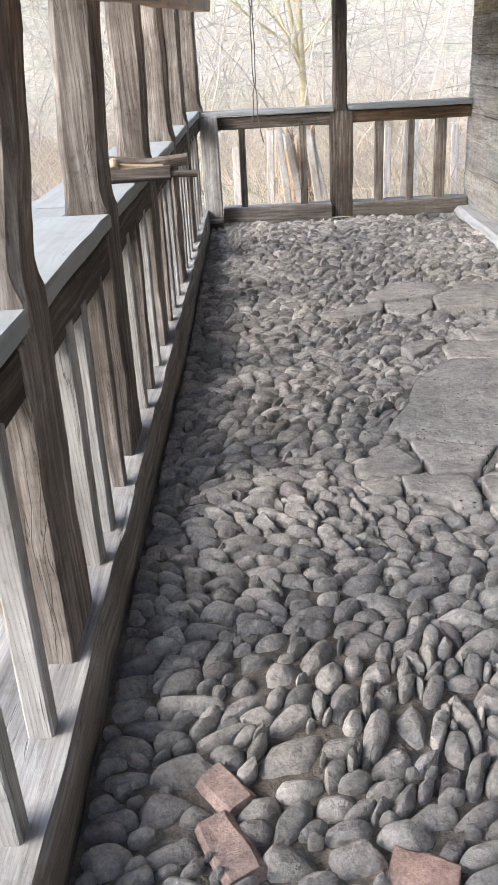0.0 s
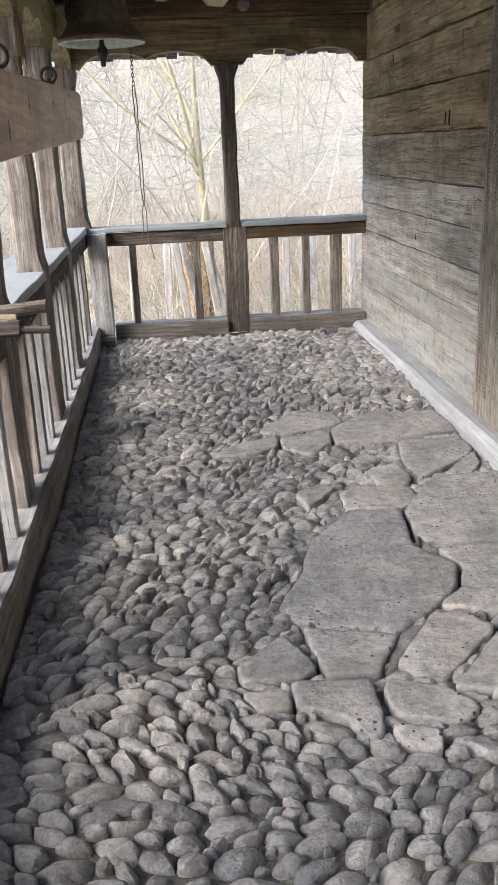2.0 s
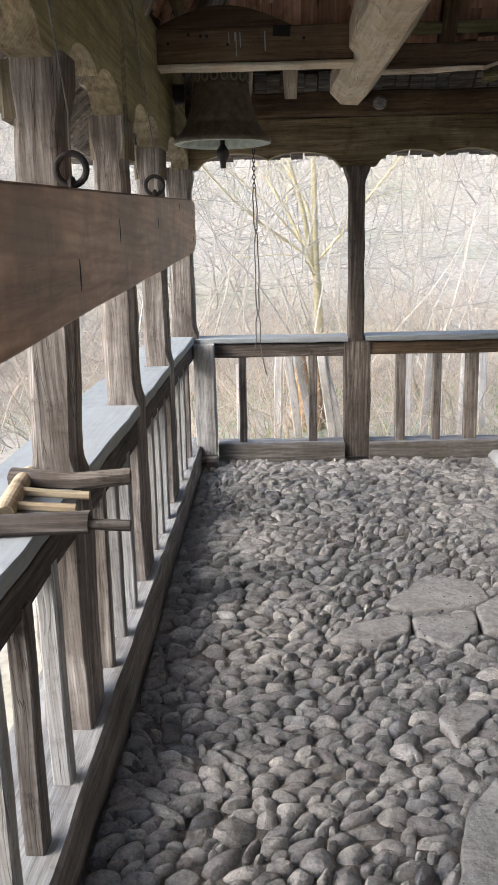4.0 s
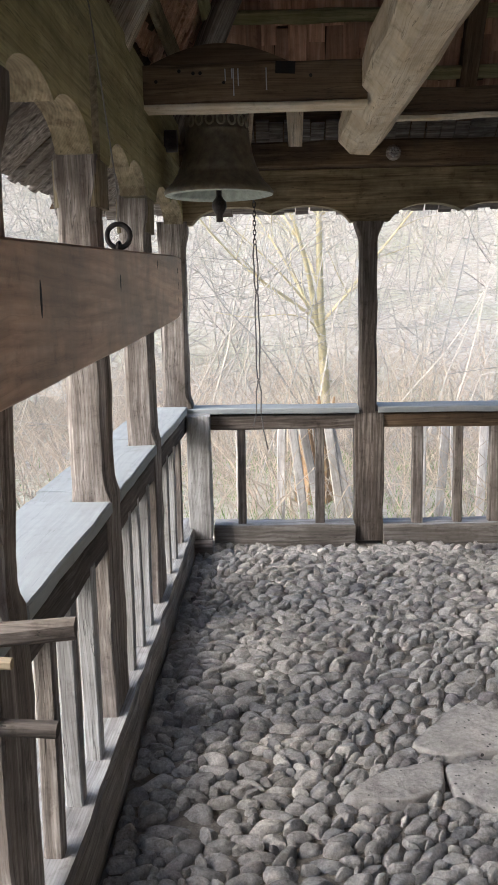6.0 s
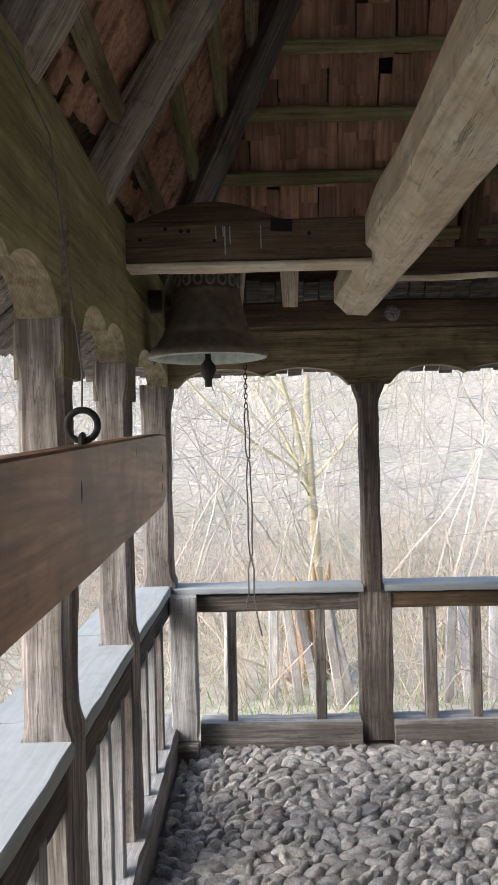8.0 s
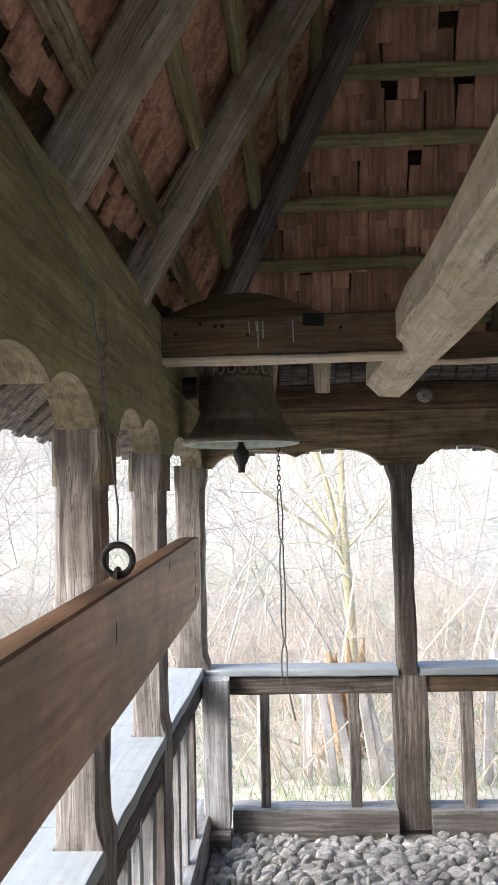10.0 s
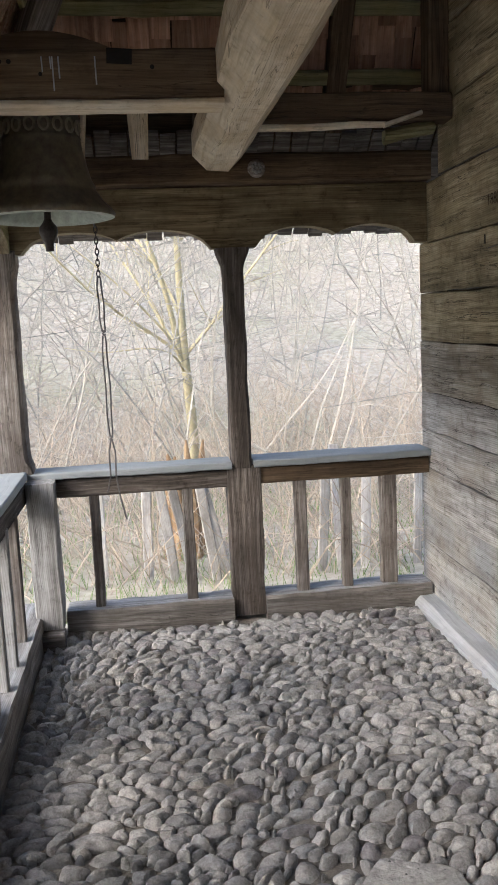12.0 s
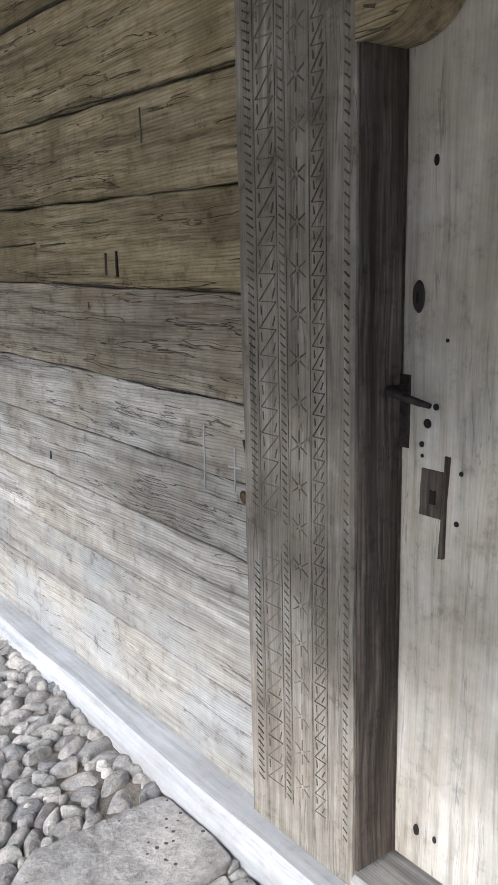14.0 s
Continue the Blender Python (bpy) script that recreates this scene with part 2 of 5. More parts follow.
FLAG = rough_stone("flagstone", [(0.36, 0.355, 0.35), (0.45, 0.435, 0.41), (0.39, 0.382, 0.372), (0.49, 0.473, 0.445)], scale=4.0, bump=0.9, pits=1.0)
RELIEF = plain("rubbed_bronze", (0.3, 0.27, 0.19), 0.5, 0.4, 0.3, 25)
# dark tone for the shade inside the door frame's carved grooves
GROOVE_SHADE = wood("carved_groove_shade", (0.075, 0.065, 0.05), (0.12, 0.106, 0.085), (0.18, 0.162, 0.135), crack=0.2)
JAMB = wood("carved_jamb_wood", (0.15, 0.134, 0.108), (0.3, 0.275, 0.235), (0.44, 0.418, 0.375), (0.2, 0.178, 0.145), 0.8, crack=0.6, spread=0.05, bump=0.8, streaks=0.6, rings=0.35, mottle=0.9)
PLATE = wood("olive_brown_plate_wood", (0.075, 0.056, 0.032), (0.185, 0.145, 0.085), (0.3, 0.245, 0.155), (0.11, 0.085, 0.048), 0.7, crack=0.8, mottle=0.9)
CUT = wood("cut_edge_wood", (0.11, 0.09, 0.055), (0.22, 0.185, 0.12), (0.33, 0.285, 0.2), (0.14, 0.118, 0.07), 0.7, mottle=0.9)
BRICK = rough_stone("worn_brick", [(0.5, 0.35, 0.3), (0.44, 0.34, 0.31)], scale=12.0, bump=0.6)
EARTH = rough_stone("trodden_earth", [(0.26, 0.238, 0.21), (0.26, 0.238, 0.21)], scale=14.0, bump=1.0, warm=0.2)


# ---- builders ----
def thing(name, label, category, at=(0, 0, 0), kind="", group=""):
    ob = new(name)
    ob.matrix_basis = Matrix.Translation(at)
    return tagged(ob, label, category, group, kind)


def world_of(ob):
    m = Matrix.Identity(4)
    while ob:
        m = ob.matrix_basis @ m if ob.parent is None else ob.matrix_parent_inverse @ ob.matrix_basis @ m
        ob = ob.parent
    return m


def part(name, bm, mat, parent=None, label="", at=None, smooth=False):
    """One mesh object; a bmesh in local axes, laid into the world by the pose at."""
    if isinstance(bm, bpy.types.Mesh):
        me = bm
    else:
        me = bpy.data.meshes.new(name)
        bmesh.ops.recalc_face_normals(bm, faces=bm.faces)
        bm.to_mesh(me)
        bm.free()
        if smooth:
            for p in me.polygons:
                p.use_smooth = True
    if mat and not me.materials:
        me.materials.append(mat)
    ob = new(name, me)
    if parent:
        ob.parent = parent
        ob.matrix_parent_inverse = world_of(parent).inverted()
    ob.matrix_basis = at if at is not None else Matrix.Identity(4)
    if label:
        ob["label"] = label
    return ob


def axis_pose(a, b, up=(0, 0, 1)):
    """Local x from a to b, local z near up."""
    a, b = Vector(a), Vector(b)
    x = (b - a).normalized()
    y = Vector(up).cross(x).normalized()
    z = x.cross(y)
    m = Matrix((x, y, z)).transposed().to_4x4()
    m.translation = a
    return m


def timber(length, w, h, chamfer=0.008, rough=0.003, segs=0, seed=0, w2=None, h2=None):
    """A hewn timber along local x, middle on the axis: chamfered section, uneven faces, sawn ends."""
    bm = bmesh.new()
    segs = segs or max(2, min(24, int(length / 0.13)))
    w2, h2 = w2 or w, h2 or h
    off = Vector((seed * 3.7, seed * 1.3, seed * 5.1))
    rings = []
    for i in range(segs + 1):
        f = i / segs
        a, b, c = (w + (w2 - w) * f) / 2, (h + (h2 - h) * f) / 2, chamfer
        ring = []
        for y, z in ((-a + c, -b), (a - c, -b), (a, -b + c), (a, b - c), (a - c, b), (-a + c, b), (-a, b - c), (-a, -b + c)):
            p = Vector((length * f, y, z))
            d = noise.noise_vector(p * 5.0 + off) * rough * 1.6 + noise.noise_vector(p * 21.0 + off) * rough * 0.6
            d.x *= 0.6
            ring.append(bm.verts.new(p + d))
        rings.append(ring)
    for r0, r1 in zip(rings, rings[1:]):
        for k in range(8):
            bm.faces.new((r0[k], r0[(k + 1) % 8], r1[(k + 1) % 8], r1[k]))
    bm.faces.new(rings[0][::-1])
    bm.faces.new(rings[-1])
    return bm


COUNT = [0]


def beam(name, a, b, w, h, mat, parent=None, label="", up=(0, 0, 1), **kw):
    """A timber from a to b (middle line), w across and h along up."""
    COUNT[0] += 1
    return part(name, timber((Vector(b) - Vector(a)).length, w, h, seed=COUNT[0], **kw), mat, parent, label, axis_pose(a, b, up))


def block(name, x0, x1, y0, y1, z0, z1, mat, parent=None, label="", along="x", **kw):
    """A timber that fills a box, its grain along the axis named."""
    cx, cy, cz = (x0 + x1) / 2, (y0 + y1) / 2, (z0 + z1) / 2
    if along == "x":
        return beam(name, (x0, cy, cz), (x1, cy, cz), y1 - y0, z1 - z0, mat, parent, label, **kw)
    if along == "y":
        return beam(name, (cx, y0, cz), (cx, y1, cz), x1 - x0, z1 - z0, mat, parent, label, **kw)
    return beam(name, (cx, cy, z0), (cx, cy, z1), x1 - x0, y1 - y0, mat, parent, label, up=(0, 1, 0), **kw)


def tube(points, r, sides=6, closed=False):
    bm = bmesh.new()
    pts = [Vector(p) for p in points]
    rings = []
    n = len(pts)
    for i, p in enumerate(pts):
        a, b = pts[(i - 1) % n] if closed or i else p, pts[(i + 1) % n] if closed or i < n - 1 else p
        x = (b - a).normalized()
        u = x.orthogonal().normalized() if i == 0 else (u - x * u.dot(x)).normalized()
        v = x.cross(u)
        rr = r[i] if isinstance(r, (list, tuple)) else r
        rings.append([bm.verts.new(p + (u * math.cos(k * math.tau / sides) + v * math.sin(k * math.tau / sides)) * rr) for k in range(sides)])
    for i in range(n if closed else n - 1):
        r0, r1 = rings[i], rings[(i + 1) % n]
        for k in range(sides):
            bm.faces.new((r0[k], r0[(k + 1) % sides], r1[(k + 1) % sides], r1[k]))
    if not closed:
        bm.faces.new(rings[0][::-1])
        bm.faces.new(rings[-1])
    return bm


def lathe(profile, steps=40):
    """Turned about local z: (radius, height) pairs."""
    bm = bmesh.new()
    rings = [[bm.verts.new((r * math.cos(k * math.tau / steps), r * math.sin(k * math.tau / steps), z)) for k in range(steps)] for r, z in profile]
    for r0, r1 in zip(rings, rings[1:]):
        for k in range(steps):
            bm.faces.new((r0[k], r0[(k + 1) % steps], r1[(k + 1) % steps], r1[k]))
    return bm


def fretted(points, top, thick):
    """A board along local x between a carved lower edge (x, z) and a straight top, thick along local y."""
    bm = bmesh.new()
    cols = [[bm.verts.new((x, y, h)) for y in (-thick / 2, thick / 2) for h in (z, top)] for x, z in points]
    for p, q in zip(cols, cols[1:]):
        bm.faces.new((p[0], q[0], q[1], p[1]))
        bm.faces.new((p[2], p[3], q[3], q[2]))
        bm.faces.new((p[0], p[2], q[2], q[0]))
        bm.faces.new((p[1], q[1], q[3], p[3]))
    for p in (cols[0], cols[-1]):
        bm.faces.new((p[0], p[1], p[3], p[2]))
    return bm


# ---- large structure ----
XL, XW, YE = 0.27, 2.43, 8.0            # inner faces: rail, log wall, end rail
BACK = -0.25


def floor_z(x, y):
    """Trodden floor: a shallow hollow in the middle of the porch."""
    return -0.02 - 0.055 * math.exp(-((y - 4.9) / 1.3) ** 2) + 0.012 * noise.noise(Vector((x * 1.3, y * 1.3, 0)))


# log wall with its plinth beam and the doorway
DOOR0, DOOR1, DOORTOP = 4.14, 5.04, 1.93
wall = tagged(new("wall_east"), "hewn log wall, brown above and silver-grey below", "wall", kind="structure")
JOINTS = (0.018, 0.3, 0.5, 0.72, 0.93, 1.138, 1.412, 1.67, 1.935, 2.25, 2.58, 2.92, 3.3, 3.7)
LOGMAT = (WALL_T, WALL_T, WALL_G, WALL_G, WALL_G, WALL_M, WALL_B, WALL_B, WALL_B, WALL_B, WALL_B, WALL_B, WALL_B)
for i, (z0, z1) in enumerate(zip(JOINTS, JOINTS[1:])):
    proud = 0.0025 * math.sin(i * 2.3)
    spans = ((BACK, DOOR0 - 0.36), (DOOR1 + 0.36, YE + (0.12 if i < 9 else -0.17))) if z1 < DOORTOP + 0.35 else ((BACK, YE + (0.12 if i < 9 else -0.17)),)
    for y0, y1 in spans:
        block("log", XW + proud, XW + 0.2, y0, y1, z0 + 0.0005, z1 - (0.004 if i > 5 else 0.0015), LOGMAT[i], wall, along="y", chamfer=0.006 if i > 5 else 0.0025, rough=0.0055 if i > 5 else 0.004, segs=int((y1 - y0) / 0.06))
block("wall_backing", XW + 0.19, XW + 0.3, BACK, YE + 0.1, -0.2, 6.5, BROWN, wall, along="y", segs=2)
plinth = tagged(block("plinth_beam", 2.315, 2.62, BACK, YE + 0.1, -0.25, 0.016, LIME, along="y", chamfer=0.03, rough=0.008), "white-washed worn plinth beam under the log wall", "beam", kind="structure")

# unseen wall, added to keep light from behind off the porch
rear_light_block = tagged(new("light_block_south"), "added unseen log wall that blocks light from behind the porch", "wall", kind="structure")
for k in range(11):
    block("log", 0.0, XW + 0.19, -1.7, -1.5, -0.5 + 0.3 * k, -0.202 + 0.3 * k, WALL_M, rear_light_block, along="x", chamfer=0.006, rough=0.004)

# floor: earth bed
bm = bmesh.new()
nx, ny = 70, 260
grid = [[bm.verts.new((0.2 + 2.2 * i / nx, BACK + (YE + 0.1 - BACK) * j / ny, 0)) for i in range(nx + 1)] for j in range(ny + 1)]
for row in grid:
    for v in row:
        v.co.z = floor_z(v.co.x, v.co.y) - 0.036 + 0.009 * noise.noise(v.co * 7) + 0.005 * noise.noise(v.co * 31)
for j in range(ny):
    for i in range(nx):
        bm.faces.new((grid[j][i], grid[j][i + 1], grid[j + 1][i + 1], grid[j + 1][i]))
floor = tagged(part("floor", bm, EARTH, smooth=True), "cobbled porch floor of grey river stones in earth", "floor", kind="structure")

# ---- porch frame: posts, rails, carved plates ----
def post(name, x0, x1, y0, y1, z0, z1, mat, label, neck=None, chamfer=0.014, lean=0.0, group="posts along the porch"):
    """A hewn post. neck: (z low, z high, inset in x from inside, inset in y) where it is cut slimmer."""
    COUNT[0] += 1
    seed = Vector((COUNT[0] * 2.1, COUNT[0] * 0.7, 3.3))
    levels = []
    n = int((z1 - z0) / 0.03)
    for i in range(n + 1):
        z = z0 + (z1 - z0) * i / n
        f = 0.0
        if neck:
            lo, hi, ix, iy = neck
            f = max(0.0, min(1.0, (z - lo) / 0.05)) * max(0.0, min(1.0, (hi - z) / 0.09))
        levels.append((z, f))
    bm = bmesh.new()
    rings = []
    cx, cy = (x0 + x1) / 2, (y0 + y1) / 2
    for z, f in levels:
        a0, a1 = x0 + (neck[2] * (0.9 if name == "middle_post" else 0.15) * f if neck else 0), x1 - (neck[2] * f if neck else 0)
        b0, b1 = y0 + (neck[3] if neck and z > 0.82 else 0), y1 - (neck[3] * 0.3 * f if neck else 0)
        c = chamfer * (0.4 + 0.9 * f)
        ring = []
        for x, y in ((a0 + c, b0), (a1 - c, b0), (a1, b0 + c), (a1, b1 - c), (a1 - c, b1), (a0 + c, b1), (a0, b1 - c), (a0, b0 + c)):
            p = Vector((z - z0, x - cx + lean * max(0.0, z - 0.84), y - cy))
            d = noise.noise_vector(p * 5 + seed) * 0.007 + noise.noise_vector(p * 19 + seed) * 0.002
            d.x = 0
            ring.append(bm.verts.new(p + d))
        rings.append(ring)
    for r0, r1 in zip(rings, rings[1:]):
        for k in range(8):
            bm.faces.new((r0[k], r0[(k + 1) % 8], r1[(k + 1) % 8], r1[k]))
    bm.faces.new(rings[0][::-1])
    bm.faces.new(rings[-1])
    ob = part(name, bm, mat, None, "", axis_pose((cx, cy, z0), (cx, cy, z1), (0, 1, 0)))
    return tagged(ob, label, "post", group, "structure")


POSTS = [(0.3, 0.5), (1.29, 1.5), (2.27, 2.49), (3.27, 3.49), (4.37, 4.58), (5.47, 5.7), (6.55, 6.79)]
LEAN = {2.27: 0.1, 3.27: 0.055, 4.37: 0.03}          # the nearer posts tilt inward
for y0, y1 in POSTS:
    post("porch_post", 0.135, XL, y0, y1, -0.2, 1.96, GREY, "weathered grey oak post with chamfered neck, carrying the porch roof", (0.845, 1.88, 0.008, 0.07), lean=LEAN.get(y0, 0.0))
post("corner_post", 0.12, 0.3, 7.98, 8.14, 0.8, 1.96, GREY, "weathered corner post of the porch with a split face", (0.85, 1.9, 0.02, 0.0))
post("corner_stud", 0.275, 0.415, 7.84, 8.0, 0.03, 0.8, PALE, "pale grey square stud in the rail's corner")
block("stud_foot", 0.29, 0.42, 7.76, 7.86, -0.06, 0.035, GREY, None, along="x", chamfer=0.01, rough=0.006)
tagged(bpy.data.objects["stud_foot"], "worn wooden foot block under the corner stud", "block", kind="structure")
post("middle_post", 1.31, 1.49, 7.99, 8.13, -0.03, 0.8, DGREY, "thick dark grey post foot in the middle of the end rail", None, 0.01)
post("middle_post", 1.305, 1.482, 7.985, 8.11, 0.79, 1.94, DGREY, "slim dark post between the two end arches, flared under the plate", (0.7, 1.93, 0.038, 0.0), 0.012)

rail = tagged(new("side_railing"), "weathered wooden side railing with slats and a wide bleached cap", "railing", kind="structure")
sill = block("sill_beam", 0.02, 0.312, BACK, 8.1, -0.2, 0.1, SILLW, rail, "grey sill beam bleached pale on top, side shade put into the colour", along="y", chamfer=0.012, rough=0.006, segs=60)
# top faces bleached pale; the darker sides carry shade in their colour
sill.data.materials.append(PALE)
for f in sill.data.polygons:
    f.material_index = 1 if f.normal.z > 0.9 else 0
ENDS = [(a[1], b[0]) for a, b in zip(POSTS, POSTS[1:])] + [(6.79, 7.98)]
for i, (y0, y1) in enumerate(ENDS):
    if y1 < 1.4:
        continue                          # unseen bay left open to let light onto the near floor
    block("rail", 0.17, XL - 0.004, y0 + 0.004, y1 - 0.004, 0.69, 0.795, DGREY, rail, along="y", chamfer=0.008, rough=0.003)
    block("cap", -0.02 - 0.01 * (i % 2), XL + 0.002, y0 + 0.002, y1 + (0.068 if y1 < 7 else 0), 0.797, 0.842, CAP, rail, "sun-bleached cap board", along="y", chamfer=0.006, rough=0.004)
    for k, f in enumerate((0.18, 0.42, 0.71)):
        y = y0 + (min(y1, 7.84) - y0) * f + 0.01 * math.sin(k * 3 + i) - 0.005
        lean = 0.008 * math.sin(i * 1.7 + k * 2.9)
        beam("slat", (0.245, y + 0.03, 0.09), (0.245 + lean * 0.3, y + 0.03 + lean, 0.72), 0.05, 0.052 + 0.008 * math.sin(k * 5 + i), GREY if (i + k) % 4 == 0 else PALE, rail, up=(0, 1, 0), chamfer=0.005, rough=0.002)
for y0, y1 in POSTS[1:]:
    block("cap", -0.02, 0.134, y0, y1, 0.797, 0.84, CAP, rail, "sun-bleached cap board", along="y", chamfer=0.004)

end = tagged(new("end_railing"), "grey wooden end railing with five slats and capped rails", "railing", kind="structure")
for x0, x1 in ((0.42, 1.31), (1.49, XW - 0.01)):
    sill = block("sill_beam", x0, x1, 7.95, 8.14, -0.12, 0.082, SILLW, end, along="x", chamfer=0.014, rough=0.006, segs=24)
    # split by face again: bleached top, shade in the sides' colour
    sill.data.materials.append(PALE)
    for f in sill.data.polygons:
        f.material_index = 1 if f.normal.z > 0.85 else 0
block("rail", 0.4, 1.31, 8.0, 8.07, 0.69, 0.783, DGREY, end, along="x", rough=0.003)
block("rail", 1.49, 2.425, 8.0, 8.07, 0.695, 0.785, BROWN, end, along="x", rough=0.003)
block("cap", 0.27, 1.335, 7.975, 8.17, 0.79, 0.828, CAP, end, "pale cap board", along="x", chamfer=0.006)
block("cap", 1.452, 2.428, 7.97, 8.2, 0.79, 0.828, CAP, end, "pale cap board", along="x", chamfer=0.006)
for x0, x1, m in ((0.574, 0.625, GREY), (1.062, 1.12, GREY), (1.67, 1.737, GREY), (1.93, 1.985, GREY), (2.15, 2.24, GREY)):
    block("slat", x0, x1, 8.005, 8.06, 0.08, 0.7, m, end, along="z", chamfer=0.006, rough=0.003)


def trefoil(s, base, rise):
    """Lower edge of a carved plate over one bay: two arches meeting in a cusp."""
    h = 0.0
    for c in (0.29, 0.71):
        q = (s - c) / 0.25
        if abs(q) < 1:
            h = max(h, math.sqrt(1 - q * q))
    return base + rise * h


def carved(spans, base, rise=0.105):
    """Points of the lower edge over several bays, with straight runs over the posts."""
    pts = [(spans[0][0] - 0.12, base)]
    for a, b in spans:
        pts += [(a + 0.001 + (b - a - 0.002) * i / 40, trefoil(i / 40, base, rise)) for i in range(41)]
    return pts


plate = tagged(new("carved_plate_side"), "green-tinged wall plate with carved trefoil arches over the side posts", "beam", kind="structure")
for k, (i0, i1) in enumerate(((0, 3), (3, 5), (5, 7))):
    spans = ENDS[i0:i1]
    pts = [(p[0] - spans[0][0], p[1]) for p in carved(spans, 1.945)]
    ob = part("carved_board", fretted(pts, 2.26, 0.11), OLIVE, plate, at=axis_pose((XL - 0.045, spans[0][0], 0), (XL - 0.045, spans[0][0] + 1, 0)))
    ob.data.materials.append(CUT)
    for f in ob.data.polygons:
        if abs(f.normal.y) < 0.5:
            f.material_index = 1
block("upper_beam", 0.1, XL + 0.004, BACK, 8.14, 2.262, 2.515, OLIVE, plate, along="y", chamfer=0.012, rough=0.006)
for y0, y1 in POSTS:
    block("capital", 0.13, XL + 0.006, y0 + 0.075, y1 + 0.012, 1.8, 1.943, CUT, plate, "tan hewn block over a post", along="z", chamfer=0.012, rough=0.004)
plate2 = tagged(new("carved_plate_end"), "dark end plate with carved trefoil arches", "beam", kind="structure")
pts = carved([(0.3, 1.31), (1.49, 2.39)], 1.94, 0.1) + [(2.428, 1.94)]
ob = part("carved_board", fretted(pts, 2.243, 0.1), PLATE, plate2, at=axis_pose((0, 8.05, 0), (1, 8.05, 0)))
ob.data.materials.append(CUT)
for f in ob.data.polygons:
    f.material_index = 1 if abs(f.normal.y) < 0.5 and f.center.z < 2.2 else 0
block("upper_beam", 0.2, 2.428, 7.93, 8.12, 2.247, 2.395, BROWN, plate2, along="x", chamfer=0.012, rough=0.005)

# tie log, cross beam, pegs
tie = tagged(beam("tie_log", (1.33, 7.92, 2.43), (1.34, BACK, 2.45), 0.25, 0.25, LOGW, chamfer=0.07, rough=0.009), "pale barked log running along the porch as tie beam", "beam", kind="structure")
cross = tagged(block("cross_beam", 0.2, 1.23, 6.6, 6.74, 2.33, 2.49, BROWN, along="x", chamfer=0.008), "dark squared cross beam with nail holes, over the bell", "beam", kind="structure")
block("edge_strip", 0.25, 1.23, 6.597, 6.735, 2.31, 2.329, LOGW, cross, "pale worn lower edge", along="x", chamfer=0.005, rough=0.003)
peg = tagged(beam("hanging_peg", (0.94, 7.3, 2.58), (0.94, 7.36, 2.27), 0.1, 0.07, LOGW, up=(0, 1, 0), chamfer=0.015, w2=0.07), "pale wooden peg hanging from the roof timbers", "peg", kind="structure")

purlin = tagged(new("eaves_purlin"), "dark purlin over the end plate with a pale split batten under it", "beam", kind="structure")
block("purlin", 1.2, 2.425, 7.62, 7.74, 2.475, 2.6, BROWN, purlin, along="x", rough=0.006)
beam("split_batten", (1.4, 7.63, 2.44), (2.1, 7.62, 2.452), 0.05, 0.026, LOGW, purlin, "pale split batten", rough=0.006, chamfer=0.006)
beam("split_batten", (2.09, 7.62, 2.452), (2.27, 7.61, 2.5), 0.05, 0.02, LOGW, purlin, rough=0.005, chamfer=0.004)
beam("gnarled_block", (2.12, 7.72, 2.43), (2.36, 7.7, 2.44), 0.1, 0.06, OLIVE, purlin, "gnarled grey-green wood block", rough=0.02, chamfer=0.02)
block("hanger", 2.33, 2.43, 7.66, 7.78, 2.56, 3.2, BROWN, purlin, along="z")

# ---- roof: steep hipped roof seen from below ----
K = 1.75
roof = tagged(new("roof"), "steep shingled roof on bare rafters, seen from below", "roof", kind="structure")
Z0 = 2.53
for y in (6.25, 5.25, 4.2, 3.1, 2.0, 0.9, 0.0):
    beam("rafter", (XL - 0.25, y, Z0 - 0.25 * K + 0.06), (XL + 1.95, y, Z0 + 1.95 * K), 0.13, 0.12, WALL_M, roof, up=(0, 1, 0), rough=0.008, chamfer=0.02)
beam("hip_rafter", (XL - 0.1, 8.1, Z0 - 0.1 * K), (XL + 1.95, 8 - 1.95, Z0 + 1.95 * K), 0.13, 0.12, GREY, roof, up=(-1, 1, 0.6), rough=0.008, chamfer=0.02)
for x in (1.95,):
    beam("rafter", (x, 8.1, Z0), (x, 8.0 - 1.95, Z0 + 1.95 * K), 0.1, 0.1, BROWN, roof, up=(1, 0, 0), rough=0.006)
NB = math.sqrt(1 + K * K)
up_end = Vector((0, -1 / NB, K / NB))       # up the end slope
out_end = Vector((0, K / NB, 1 / NB))
for j in range(11):
    s = 0.22 + 0.315 * j
    p = Vector((0, 8.0, Z0)) + up_end * s + out_end * 0.07
    beam("batten", (XL + (8.0 - p.y) - 0.02, p.y, p.z), (2.6, p.y, p.z), 0.07, 0.04, OLIVE, roof, up=out_end, rough=0.006)
    q = Vector((XL, 0, Z0)) + Vector((1 / NB, 0, K / NB)) * s + Vector((-K / NB, 0, 1 / NB)) * 0.07
    beam("batten", (q.x, BACK, q.z), (q.x, 8.0 - (q.x - XL), q.z), 0.07, 0.04, OLIVE if j % 3 else WALL_B, roof, up=(-K, 0, 1), rough=0.006)
shingle_meshes = []
for k in range(6):
    b = timber(0.42, 0.085, 0.02, chamfer=0.003, rough=0.005, segs=2, seed=90 + k, w2=0.08)
    me = bpy.data.meshes.new("shingle")
    b.to_mesh(me)
    b.free()
    me.materials.append(SHINGLE)
    shingle_meshes.append(me)
rnd = random.Random(5)
joined = []
